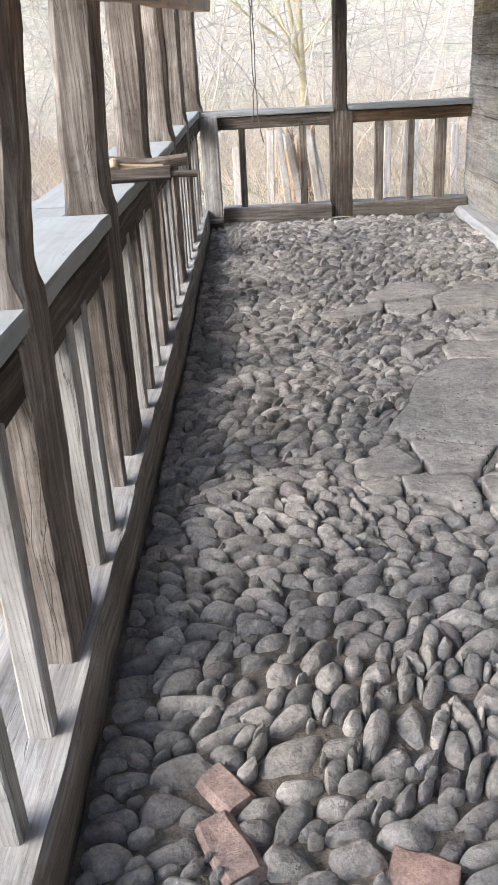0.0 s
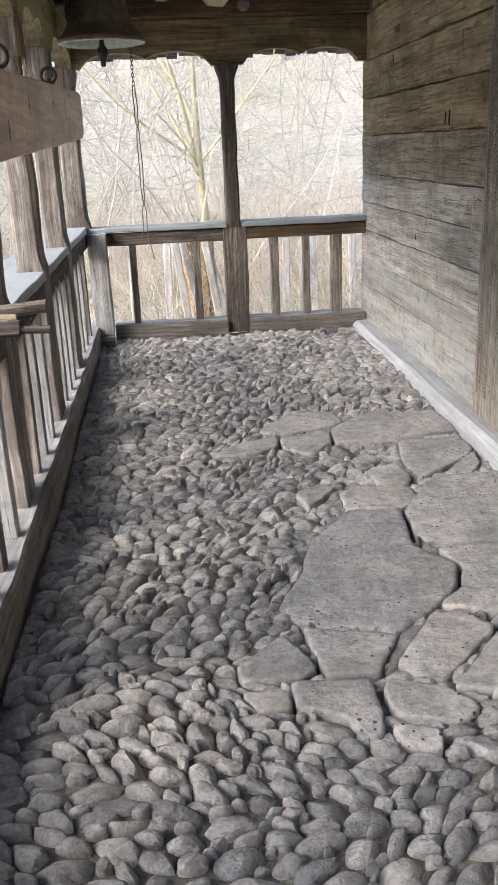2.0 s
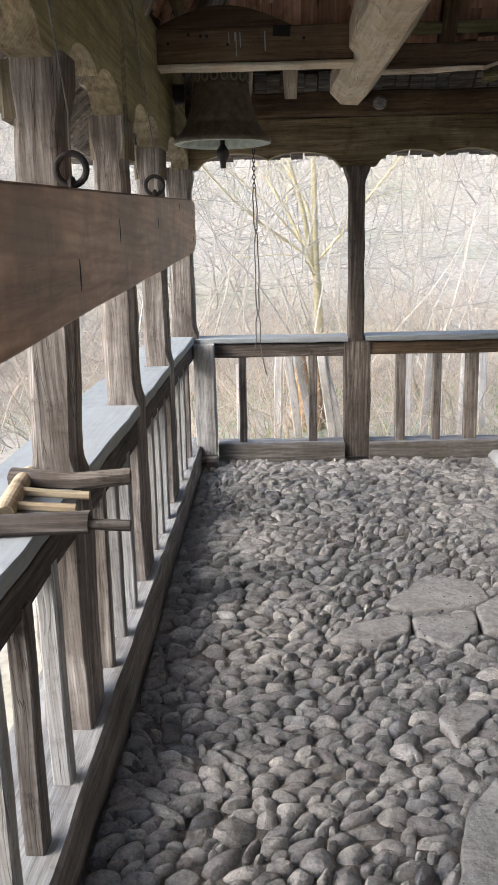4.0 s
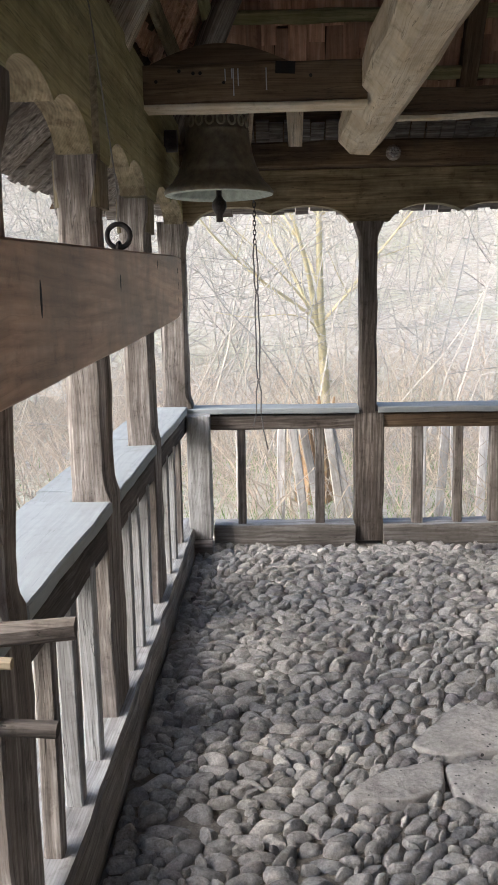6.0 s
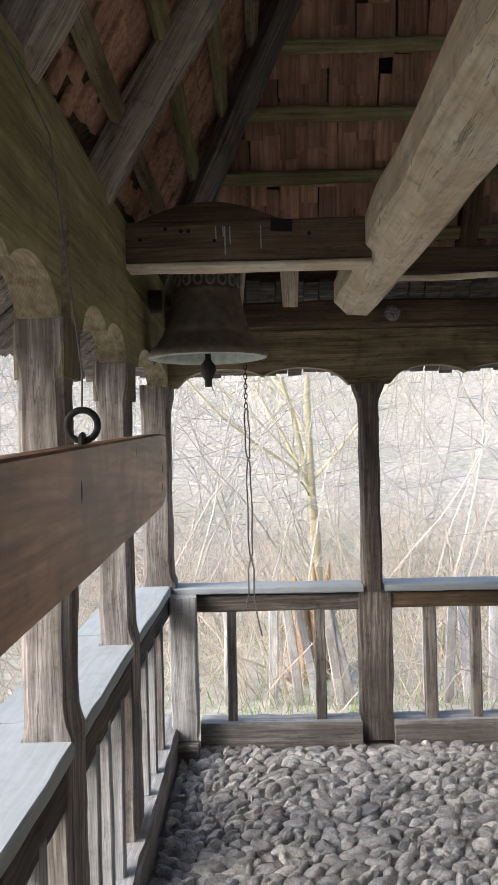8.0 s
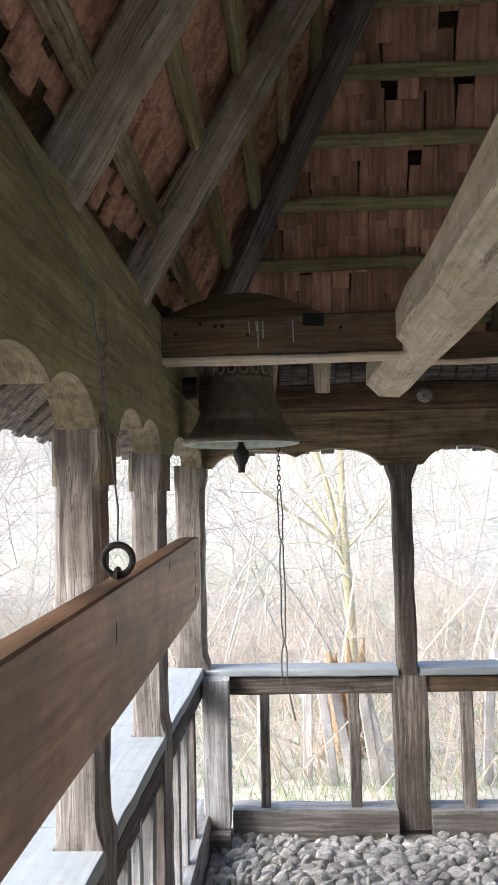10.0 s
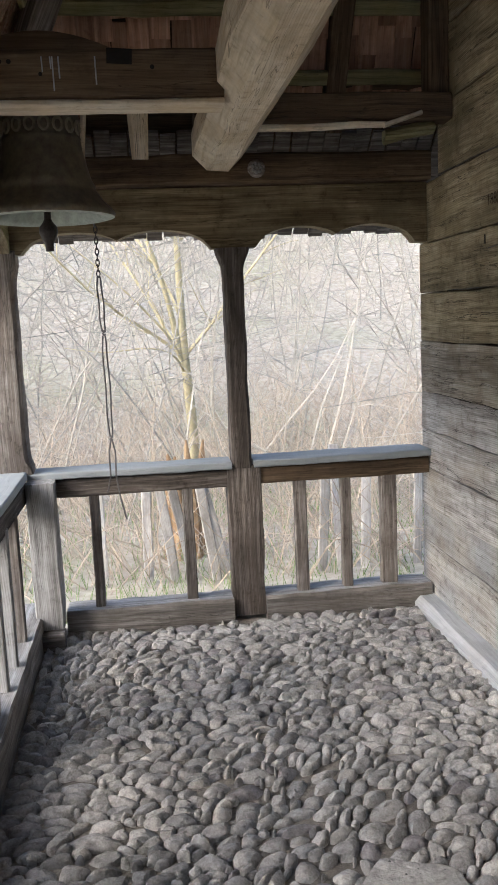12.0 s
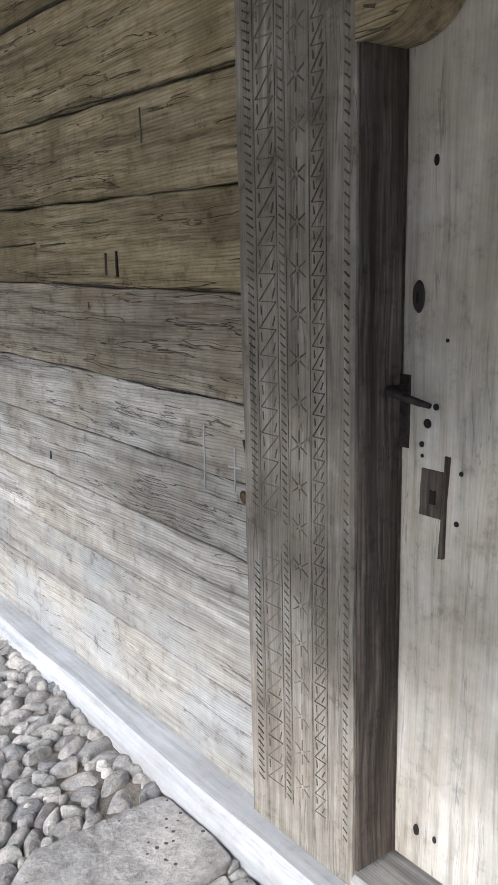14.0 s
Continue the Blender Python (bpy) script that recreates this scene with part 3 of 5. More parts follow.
for j in range(11):
    s = 0.1 + 0.315 * j
    x = XL - 0.1
    while x < 2.6:
        w = rnd.uniform(0.075, 0.105)
        p = Vector((x, 8.0, Z0)) + up_end * (s + rnd.choice((-0.11, -0.06, -0.02, 0.02, 0.07)) + rnd.uniform(-0.015, 0.015)) + out_end * (0.1 + rnd.uniform(0, 0.02))
        if x > XL + (8 - p.y) - 0.2:
            m = axis_pose(p, p + up_end + out_end * 0.085, out_end) @ pose(0, 0, 0, rnd.uniform(-4, 4), 0, rnd.uniform(-2, 2)) @ Matrix.Diagonal((1, w / 0.08, 1, 1))
            part("shingle", rnd.choice(shingle_meshes), None, roof, at=m)
        x += w
up_l, out_l = Vector((1 / NB, 0, K / NB)), Vector((-K / NB, 0, 1 / NB))


def join_copies(name, meshes, poses, mat, parent=None, label="", smooth=False):
    """Many small pieces as one mesh."""
    vs, fs, n = [], [], 0
    data = []
    for me in meshes:
        co = np.empty(len(me.vertices) * 3)
        me.vertices.foreach_get("co", co)
        data.append((co.reshape(-1, 3), [tuple(p.vertices) for p in me.polygons]))
    for i, m in poses:
        co, faces = data[i]
        a = np.array(m)
        vs.append(co @ a[:3, :3].T + a[:3, 3])
        fs += [tuple(v + n for v in f) for f in faces]
        n += len(co)
    me = bpy.data.meshes.new(name)
    me.from_pydata(np.concatenate(vs).tolist(), [], fs)
    if smooth:
        me.polygons.foreach_set("use_smooth", [True] * len(me.polygons))
        me.set_sharp_from_angle(angle=radians(30))
    me.materials.append(mat)
    ob = part(name, me, None, parent, label)
    ob["kind"] = "stuff"
    return ob


poses = []
for j in range(11):
    s = 0.1 + 0.315 * j
    y = BACK
    while y < 8.1:
        w = rnd.uniform(0.075, 0.105)
        p = Vector((XL, y, Z0)) + up_l * (s + rnd.uniform(-0.05, 0.05)) + out_l * (0.1 + rnd.uniform(0, 0.02))
        if y < 8.2 - (p.x - XL):
            poses.append((rnd.randrange(6), axis_pose(p, p + up_l + out_l * 0.05, out_l) @ pose(0, 0, 0, rnd.uniform(-4, 4), 0, rnd.uniform(-2, 2)) @ Matrix.Diagonal((1, w / 0.08, 1, 1))))
        y += w
join_copies("shingles", shingle_meshes, poses, SHINGLE, roof)
poses = []
# eaves outside, flatter than the roof
for x0 in np.arange(-0.6, 3.2, 0.085):
    for r in range(2):
        p = Vector((x0 + rnd.uniform(-0.01, 0.01), 8.62 - 0.24 * r, 2.05 + 0.2 * r + rnd.uniform(-0.008, 0.02)))
        poses.append((rnd.randrange(6), axis_pose(p, p + Vector((0, -0.77, 0.64)), (0, 0.64, 0.77))))
for y0 in np.arange(BACK, 8.6, 0.085):
    for r in range(2):
        p = Vector((-0.36 + 0.24 * r, y0 + rnd.uniform(-0.01, 0.01), 2.05 + 0.2 * r + rnd.uniform(-0.008, 0.02)))
        poses.append((rnd.randrange(6), axis_pose(p, p + Vector((0.77, 0, 0.64)), (-0.64, 0, 0.77))))
join_copies("eaves_shingles", shingle_meshes, poses, GREY, roof, "grey weathered eaves shingles")
# added plain sheets outside the shingles block light and keep the loft dark
bm = bmesh.new()
T, E = 2.3, 0.3
a, b, c, d = (XL - E, 8 + E, Z0), (2.7, 8 + E, Z0), (2.7, 8 + E - T, Z0 + T * K), (XL - E + T, 8 + E - T, Z0 + T * K)
bm.faces.new([bm.verts.new(v) for v in (a, b, c, d)])
bm.faces.new([bm.verts.new(v) for v in (a, d, (XL - E + T, BACK - 0.2, Z0 + T * K), (XL - E, BACK - 0.2, Z0))])
bm.faces.new([bm.verts.new(v) for v in ((-0.7, 8.66, 2.12), (3.2, 8.66, 2.12), (3.2, 7.95, 2.78), (-0.1, 7.95, 2.78))])
bm.faces.new([bm.verts.new(v) for v in ((-0.4, BACK, 2.12), (-0.4, 8.7, 2.12), (0.3, 8.0, 2.78), (0.3, BACK, 2.78))])
part("roof_deck", bm, BROWN, roof)
block("eave_board", -0.5, 2.7, 8.5, 8.53, 2.1, 2.14, GREY, roof, along="x")

# ---- door ----
frame_post = tagged(new("door_frame"), "carved weathered door frame with notched rope borders", "door frame", kind="structure")
for y0, y1 in ((DOOR1, DOOR1 + 0.38), (DOOR0 - 0.38, DOOR0)):
    block("jamb", 2.4, 2.62, y0, y1, 0.02, 2.25, JAMB, frame_post, along="z", chamfer=0.006, rough=0.002)
half = (DOOR1 - DOOR0) / 2
def lintel_edge(s):
    s = min(s, 2 * half - s)
    q = max(0.0, min(1.0, (s - 0.03) / 0.15))
    rise = 0.13 * (1 - math.sqrt(1 - q * q))
    return 1.895 + rise + (0.09 * math.sqrt(max(0.0, 1 - ((s - half) / (half - 0.18)) ** 2)) if s > 0.18 else 0.0)


edge = [(half * 2 * i / 80, lintel_edge(half * 2 * i / 80)) for i in range(81)]
part("lintel", fretted(edge, 2.25, 0.13), WALL_B, frame_post, at=axis_pose((2.467, DOOR0, 0), (2.467, DOOR1, 0)))
# added lining: the reveal's shade, with its stain, is put into dark wood
block("jamb_lining", 2.412, 2.532, DOOR1 - 0.012, DOOR1 - 0.001, 0.064, 1.9, DGREY, frame_post, "added dark lining of the stained reveal, its shade put into the colour", along="z", chamfer=0.002, rough=0.0005)
block("threshold", 2.404, 2.62, DOOR0, DOOR1, -0.04, 0.05, PALE, frame_post, along="y", chamfer=0.012)
door = tagged(new("door_1"), "closed plank door of worn pale wood with old iron fittings", "door", kind="structure")
block("door_leaf", 2.535, 2.58, DOOR0 + 0.003, DOOR1 - 0.014, 0.066, 2.24, DOORW, door, along="z", chamfer=0.004, rough=0.001)

# ---- floor: flagstones, then cobbles grown into the gaps between one another ----
SLABS = []
EDGE_L, EDGE_R, EDGE_E = 0.322, 2.318, 7.945
rflag = random.Random(2)


def inside(poly, x, y):
    """Even-odd test for arrays of points."""
    hit = np.zeros(np.shape(x), bool)
    for (x0, y0), (x1, y1) in zip(poly, poly[1:] + poly[:1]):
        if y0 != y1:
            hit ^= ((y0 > y) != (y1 > y)) & (x < (x1 - x0) * (y - y0) / (y1 - y0) + x0)
    return hit


def slab(*corners, proud=0.0):
    """A worn flagstone with these corners on the plan."""
    i = len(SLABS)
    cx, cy = sum(c[0] for c in corners) / len(corners), sum(c[1] for c in corners) / len(corners)
    size = max(math.hypot(x - cx, y - cy) for x, y in corners)
    f = 1 - 0.002 / size
    poly = [(min(cx + (x - cx) * f, EDGE_R), cy + (y - cy) * f) for x, y in corners]
    if sum(x0 * y1 - x1 * y0 for (x0, y0), (x1, y1) in zip(poly, poly[1:] + poly[:1])) < 0:
        poly.reverse()
    # corners worn round, edges wavering
    fine = []
    for k, (x1, y1) in enumerate(poly):
        (x0, y0), (x2, y2) = poly[k - 1], poly[(k + 1) % len(poly)]
        r0, r2 = min(0.3, 0.022 / math.hypot(x0 - x1, y0 - y1)), min(0.3, 0.022 / math.hypot(x2 - x1, y2 - y1))
        a, b = (x1 + (x0 - x1) * r0, y1 + (y0 - y1) * r0), (x1 + (x2 - x1) * r2, y1 + (y2 - y1) * r2)
        fine += [a, ((a[0] + b[0] + 1.6 * x1) / 3.6, (a[1] + b[1] + 1.6 * y1) / 3.6), b]
    line = []
    for (x0, y0), (x1, y1) in zip(fine, fine[1:] + fine[:1]):
        n = max(1, int(math.hypot(x1 - x0, y1 - y0) / 0.02))
        for k in range(n):
            x, y = x0 + (x1 - x0) * k / n, y0 + (y1 - y0) * k / n
            w = noise.noise_vector(Vector((x * 14, y * 14, i))) * 0.008 + noise.noise_vector(Vector((x * 45, y * 45, i))) * 0.004
            line.append((x + w.x - cx, y + w.y - cy))
    SLABS.append((cx, cy, size, [(x + cx, y + cy) for x, y in line]))
    bm = bmesh.new()
    rings = []
    for shrink, z in ((1.0, -0.06), (1.0, -0.014), (0.988, -0.005), (0.965, -0.001), (0.86, 0.0), (0.65, 0.0), (0.4, 0.0), (0.18, 0.0)):
        rings.append([bm.verts.new((x * shrink, y * shrink, z + (0.006 if z > -0.01 else 0.0) * noise.noise(Vector((x * shrink * 7 + i, y * shrink * 7, 1))) + 0.0025 * noise.noise(Vector((x * shrink * 30 + i, y * shrink * 30, 1))))) for x, y in line])
    n = len(line)
    for r0, r1 in zip(rings, rings[1:]):
        for k in range(n):
            bm.faces.new((r0[k], r0[(k + 1) % n], r1[(k + 1) % n], r1[k]))
    bm.faces.new(rings[-1])
    part("flagstone", bm, FLAG, floor, at=pose(cx, cy, floor_z(cx, cy) + 0.002 + proud, rflag.uniform(-0.7, 0.7), rflag.uniform(-0.7, 0.7), 0), smooth=True)


slab((1.28, 5.58), (1.52, 5.89), (1.74, 5.81), (1.76, 5.63), (1.67, 5.56), (1.39, 5.5))
slab((1.01, 5.26), (1.16, 5.43), (1.38, 5.49), (1.36, 5.33), (1.24, 5.25))
slab((1.38, 5.46), (1.66, 5.52), (1.64, 5.34), (1.52, 5.2), (1.38, 5.3))
slab((1.67, 5.56), (1.89, 5.75), (2.31, 5.73), (2.31, 5.38), (1.97, 5.33), (1.65, 5.33))
slab((1.97, 5.31), (2.31, 5.33), (2.31, 5.14), (2.22, 5.0), (2.04, 4.88), (1.93, 4.79), (1.93, 5.08))
slab((2.09, 4.87), (2.3, 5.1), (2.27, 4.92), (2.16, 4.79))
slab((1.72, 4.93), (1.88, 5.01), (1.91, 4.84), (1.87, 4.73), (1.73, 4.77))
slab((1.54, 4.68), (1.65, 4.76), (1.87, 4.69), (1.88, 4.58), (1.77, 4.48), (1.54, 4.52))
slab((1.34, 4.7), (1.47, 4.81), (1.54, 4.75), (1.39, 4.57))
slab((1.77, 4.46), (2.01, 4.82), (2.27, 4.77), (2.27, 4.21), (2.23, 4.12), (1.92, 4.11), (1.77, 4.16), (1.74, 4.22))
slab((1.33, 4.21), (1.54, 4.48), (1.75, 4.46), (1.71, 4.12), (1.82, 3.93), (1.76, 3.77), (1.62, 3.62), (1.5, 3.53), (1.2, 3.63), (1.14, 3.73), (1.26, 3.96))
slab((1.78, 4.08), (2.21, 4.09), (2.05, 3.67), (1.78, 3.77), (1.83, 3.93))
slab((1.67, 3.68), (1.78, 3.78), (1.99, 3.65), (1.92, 3.59), (1.81, 3.59))
slab((1.43, 3.34), (1.61, 3.59), (1.72, 3.63), (1.79, 3.5), (1.54, 3.24))
slab((1.2, 3.59), (1.49, 3.51), (1.38, 3.31), (1.23, 3.33))
slab((0.98, 3.41), (1.14, 3.56), (1.22, 3.37), (1.15, 3.32), (0.99, 3.34))
slab((1.12, 3.31), (1.36, 3.3), (1.34, 3.07), (1.29, 3.04), (1.26, 3.14), (1.13, 3.19))
slab((1.39, 3.29), (1.55, 3.22), (1.61, 3.11), (1.52, 3.06), (1.38, 3.13), (1.36, 3.22))
slab((1.57, 3.23), (1.77, 3.45), (1.91, 3.4), (1.85, 3.27), (1.71, 3.18), (1.61, 3.19))
slab((1.35, 3.09), (1.48, 3.05), (1.46, 2.97), (1.36, 3.03))
slab((0.98, 3.28), (1.11, 3.28), (1.12, 3.19), (1.02, 3.2))
slab((1.8, 3.49), (2.01, 3.64), (2.04, 3.54), (1.94, 3.41))

# bricks let in flush
for x, y, a, l in ((0.585, 2.04, -50, 0.1), (0.595, 1.91, -62, 0.15), (0.93, 1.845, -22, 0.12)):
    dx, dy = math.cos(radians(a)), math.sin(radians(a))
    part("brick", timber(l, 0.075, 0.06, chamfer=0.012, rough=0.009, segs=6, seed=int(x * 99)), BRICK, floor, at=pose(x - dx * l / 2, y - dy * l / 2, floor_z(x, y) - 0.04, 2, -2, a))
    SLABS.append((x, y, l, [(x + dx * u * l / 2 - dy * v * 0.033, y + dy * u * l / 2 + dx * v * 0.033) for u, v in ((-1, -1), (1, -1), (1, 1), (-1, 1))]))

rs = random.Random(11)
cells, stones = {}, []


def try_stone(x, y, a, b, th, tight):
    c, s = math.cos(th), math.sin(th)
    for i in range(int(x / 0.2) - 1, int(x / 0.2) + 2):
        for j in range(int(y / 0.2) - 1, int(y / 0.2) + 2):
            for (x2, y2, a2, b2, c2, s2) in cells.get((i, j), ()):
                dx, dy = x2 - x, y2 - y
                d1 = ((dx * c + dy * s) / (a + b2 * 0.5 + a2 * 0.5)) ** 2 + ((-dx * s + dy * c) / (b + b2)) ** 2
                d2 = ((dx * c2 + dy * s2) / (a2 + b * 0.5 + a * 0.5)) ** 2 + ((-dx * s2 + dy * c2) / (b + b2)) ** 2
                if min(d1, d2) < tight:
                    return
    cells.setdefault((int(x / 0.2), int(y / 0.2)), []).append((x, y, a, b, c, s))
    stones.append((x, y, a, b, th))


# plan of the slabs on a 1 cm grid
gx, gy = np.meshgrid(np.arange(0.0, 2.6, 0.01), np.arange(0.0, 8.2, 0.01), indexing="ij")
covered = np.zeros(gx.shape, bool)
for cx, cy, size, poly in SLABS:
    covered |= inside(poly, gx, gy)


def on_slab(x, y, grow):
    return any(covered[int((x + dx) * 100), int((y + dy) * 100)] for dx, dy in ((0, 0), (grow, 0), (-grow, 0), (0, grow), (0, -grow)))


for amin, amax, tries in ((0.07, 0.095, 260), (0.05, 0.07, 9000), (0.037, 0.05, 16000), (0.024, 0.034, 16000), (0.015, 0.022, 7000)):
    for _ in range(tries):
        x, y = rs.uniform(EDGE_L + 0.01, EDGE_R), rs.uniform(0.2, EDGE_E)
        if y < 1.2 and rs.random() < 0.6:
            continue
        a = rs.uniform(amin, amax)
        b = a * rs.uniform(0.34, 0.66)
        if x + 0.6 * b > EDGE_R or y + 0.6 * b > EDGE_E or on_slab(x, y, b * 0.8):
            continue
        th = 1.5 * noise.noise(Vector((x * 1.1, y * 1.1, 7))) + rs.gauss(0.12, 0.38)
        try_stone(x, y, a, b, th, 0.58)

SPOKES = np.arange(16) * math.tau / 16
REACH = np.linspace(0.35, 2.1, 30)
table = np.array([(x, y, a, b, math.cos(th), math.sin(th)) for x, y, a, b, th in stones])


def cobble_outline(k):
    """How far a stone spreads along each spoke before it meets its neighbours."""
    x, y, a, b, c, s = table[k]
    far = np.hypot(table[:, 0] - x, table[:, 1] - y)
    near = table[(far < 0.3) & (far > 0)]
    u, v = np.outer(np.cos(SPOKES), REACH) * a, np.outer(np.sin(SPOKES), REACH) * b
    px, py = x + u * c - v * s, y + u * s + v * c
    ok = (px > EDGE_L) & (px < EDGE_R) & (py < EDGE_E)
    for x2, y2, a2, b2, c2, s2 in near:
        dx, dy = px - x2, py - y2
        ok &= ((dx * c2 + dy * s2) / a2) ** 2 + ((-dx * s2 + dy * c2) / b2) ** 2 > REACH ** 2
    for cx, cy, size, poly in SLABS:
        if math.hypot(x - cx, y - cy) < size + 0.15:
            ok &= ~inside(poly, px, py)
    r = REACH[np.maximum(0, np.where(ok.all(1), len(REACH), (~ok).argmax(1)) - 1)]
    r = np.minimum(r, 1.7)
    r = 0.5 * r + 0.25 * (np.roll(r, 1) + np.roll(r, -1))
    size = np.hypot(np.cos(SPOKES) * a, np.sin(SPOKES) * b)
    r = r - 0.002 / size
    return r * np.cos(SPOKES) * a, r * np.sin(SPOKES) * b


def cobble_mesh(k):
    """A river stone bedded in the earth: its outline, and a dome that is flatter or sharper from stone to stone."""
    ox, oy = cobble_outline(k)
    rk = random.Random(k)
    wide = min(np.abs(oy).max(), np.abs(ox).max())
    h = max(0.02, min(0.052, wide * rk.uniform(0.9, 1.4)))
    p = rk.uniform(2.4, 4.6)
    cuts = [(Vector((rk.uniform(-1, 1), rk.uniform(-1, 1), rk.uniform(0.0, 1.1))).normalized(), rk.uniform(0.62, 0.9)) for _ in range(6)]
    ax, ay = np.abs(ox).max(), np.abs(oy).max()
    tx, ty = rk.uniform(-0.2, 0.2), rk.uniform(-0.22, 0.22)
    flat = rk.uniform(0.8, 1.0)
    vs, fs = [], []
    rings = ((0.9, -0.06), (1.0, -0.3), (0.985, 0.1), (0.91, None), (0.76, None), (0.52, None), (0.24, None))
    for f, z in rings:
        for q in range(16):
            x, y = ox[q] * f, oy[q] * f
            e = Vector((x * 22 + k * 3.1, y * 22, k * 1.7))
            zz = z * h if z is not None else h * min(flat, (1 - f ** p) ** 0.62)
            if z == -0.06:
                zz = -0.06
            else:
                zz += (x * tx + y * ty) + h * (0.2 * noise.noise(e) + 0.11 * noise.noise(e * 2.3))
            w = noise.noise_vector(e * 1.5) * 0.06 * wide
            v = Vector(((x + w.x) / ax, (y + w.y) / ay, zz / h))
            if zz > 0:
                for nn, d in cuts:
                    over = v.dot(nn) - d
                    if over > 0:
                        v -= nn * over * 0.8
            vs.append((v.x * ax, v.y * ay, v.z * h))
    vs.append((0, 0, h * min(flat, 1.0) + h * 0.18 * noise.noise(Vector((k * 3.1, 0, k * 1.7)))))
    n = len(rings)
    for i in range(n - 1):
        for q in range(16):
            r = (q + 1) % 16
            fs.append((i * 16 + q, i * 16 + r, i * 16 + 16 + r, i * 16 + 16 + q))
    fs += [((n - 1) * 16 + q, (n - 1) * 16 + (q + 1) % 16, n * 16) for q in range(16)]
    return vs, fs, h


def stone_mesh(name, verts, faces, mat):
    me = bpy.data.meshes.new(name)
    me.from_pydata(verts, [], faces)
    me.polygons.foreach_set("use_smooth", [True] * len(me.polygons))
    me.set_sharp_from_angle(angle=radians(38))
    me.materials.append(mat)
    return me


chosen = set(sorted((k for k, s in enumerate(stones) if 1.9 < s[1] < 4.4), key=lambda k: -stones[k][2])[:300])
all_v, all_f, single = [], [], []
for k, (x, y, a, b, th) in enumerate(stones):
    vs, fs, h = cobble_mesh(k)
    at = pose(x, y, floor_z(x, y) - h + rs.uniform(-0.009, 0.007), 0, 0, math.degrees(th))
    if k in chosen:
        single.append((vs, fs, at))
    else:
        m3, t3 = np.array(at)[:3, :3], np.array(at)[:3, 3]
        base = len(all_v)
        all_v += (np.array(vs) @ m3.T + t3).tolist()
        all_f += [tuple(v + base for v in f) for f in fs]
part("cobbles", stone_mesh("cobbles", all_v, all_f, COBBLES), None, floor)["kind"] = "stuff"
for vs, fs, at in single:
    part("cobble", stone_mesh("cobble", vs, fs, COBBLE), None, floor, at=at)

# ---- outdoors ----
def land(x, y):
    far = max(0.0, y - 10.5, -x - 15, x - 12, -y - 20)
    return -0.42 + 0.25 * noise.noise(Vector((x * 0.13, y * 0.13, 3))) * min(1, far) + min(62.0, 0.02 * far + 0.42 * max(0, far - 5) * (0.8 + 0.25 * noise.noise(Vector((x * 0.03, y * 0.03, 0)))))


def bark(name, dark, light, scale=20):
    m, nt, bs = material(name)
    geo = nt.nodes.new("ShaderNodeNewGeometry")
    n = node(nt, "TexNoise", Scale=scale, Detail=6.0, Roughness=0.7)
    nt.links.new(geo.outputs["Position"], n.inputs["Vector"])
    c = ramp(nt, n.outputs["Fac"], [(0.3, dark), (0.7, light)]).outputs["Color"]
    t = ramp(nt, geo.outputs["Random Per Island"], [(0.0, (0.7, 0.7, 0.7)), (1.0, (1.2, 1.17, 1.12))]).outputs["Color"]
    nt.links.new(mix(nt, 1.0, c, t, "MULTIPLY"), bs.inputs["Base Color"])
    bs.inputs["Roughness"].default_value = 0.9
    return m


TWIG = bark("pale_twig_bark", (0.31, 0.287, 0.245), (0.49, 0.46, 0.395))
DRY = bark("dry_bramble_stem", (0.33, 0.27, 0.205), (0.53, 0.455, 0.36))
LICHEN = bark("lichen_yellow_bark", (0.38, 0.33, 0.19), (0.6, 0.53, 0.33), 14)
PALING = wood("pale_fence_wood", (0.36, 0.33, 0.3), (0.52, 0.5, 0.47), (0.66, 0.64, 0.6), crack=0.3)
m, nt, bs = material("leaf_litter_and_grass")
geo = nt.nodes.new("ShaderNodeNewGeometry")
n1, n2 = node(nt, "TexNoise", Scale=0.35, Detail=6.0), node(nt, "TexNoise", Scale=9.0, Detail=7.0, Roughness=0.7)
for n in (n1, n2):
    nt.links.new(geo.outputs["Position"], n.inputs["Vector"])
lit = ramp(nt, n2.outputs["Fac"], [(0.3, (0.29, 0.25, 0.185)), (0.5, (0.45, 0.4, 0.315)), (0.7, (0.56, 0.51, 0.415))]).outputs["Color"]
gr = ramp(nt, n2.outputs["Fac"], [(0.3, (0.21, 0.225, 0.118)), (0.7, (0.37, 0.39, 0.23))]).outputs["Color"]
gm = ramp(nt, n1.outputs["Fac"], [(0.5, (0, 0, 0)), (0.66, (0.45, 0.45, 0.45))]).outputs["Color"]
nt.links.new(mix(nt, gm, lit, gr), bs.inputs["Base Color"])
bs.inputs["Roughness"].default_value = 0.95
LITTER = m
bm = bmesh.new()
xs = [-400, -200, -100, -60, -40, -28] + list(np.arange(-20, 20.1, 1.25)) + [28, 40, 60, 100, 200, 400]
ys = [-400, -150, -60, -30, -15] + list(np.arange(-6, 45, 1.25)) + [50, 60, 75, 100, 150, 250, 400]
g = [[bm.verts.new((x, y, land(x, y))) for x in xs] for y in ys]
for j in range(len(ys) - 1):
    for i in range(len(xs) - 1):
        bm.faces.new((g[j][i], g[j][i + 1], g[j + 1][i + 1], g[j + 1][i]))
tagged(part("ground", bm, LITTER, smooth=True), "wooded hillside with dry leaves and patches of grass", "ground", kind="structure")

rt = random.Random(21)


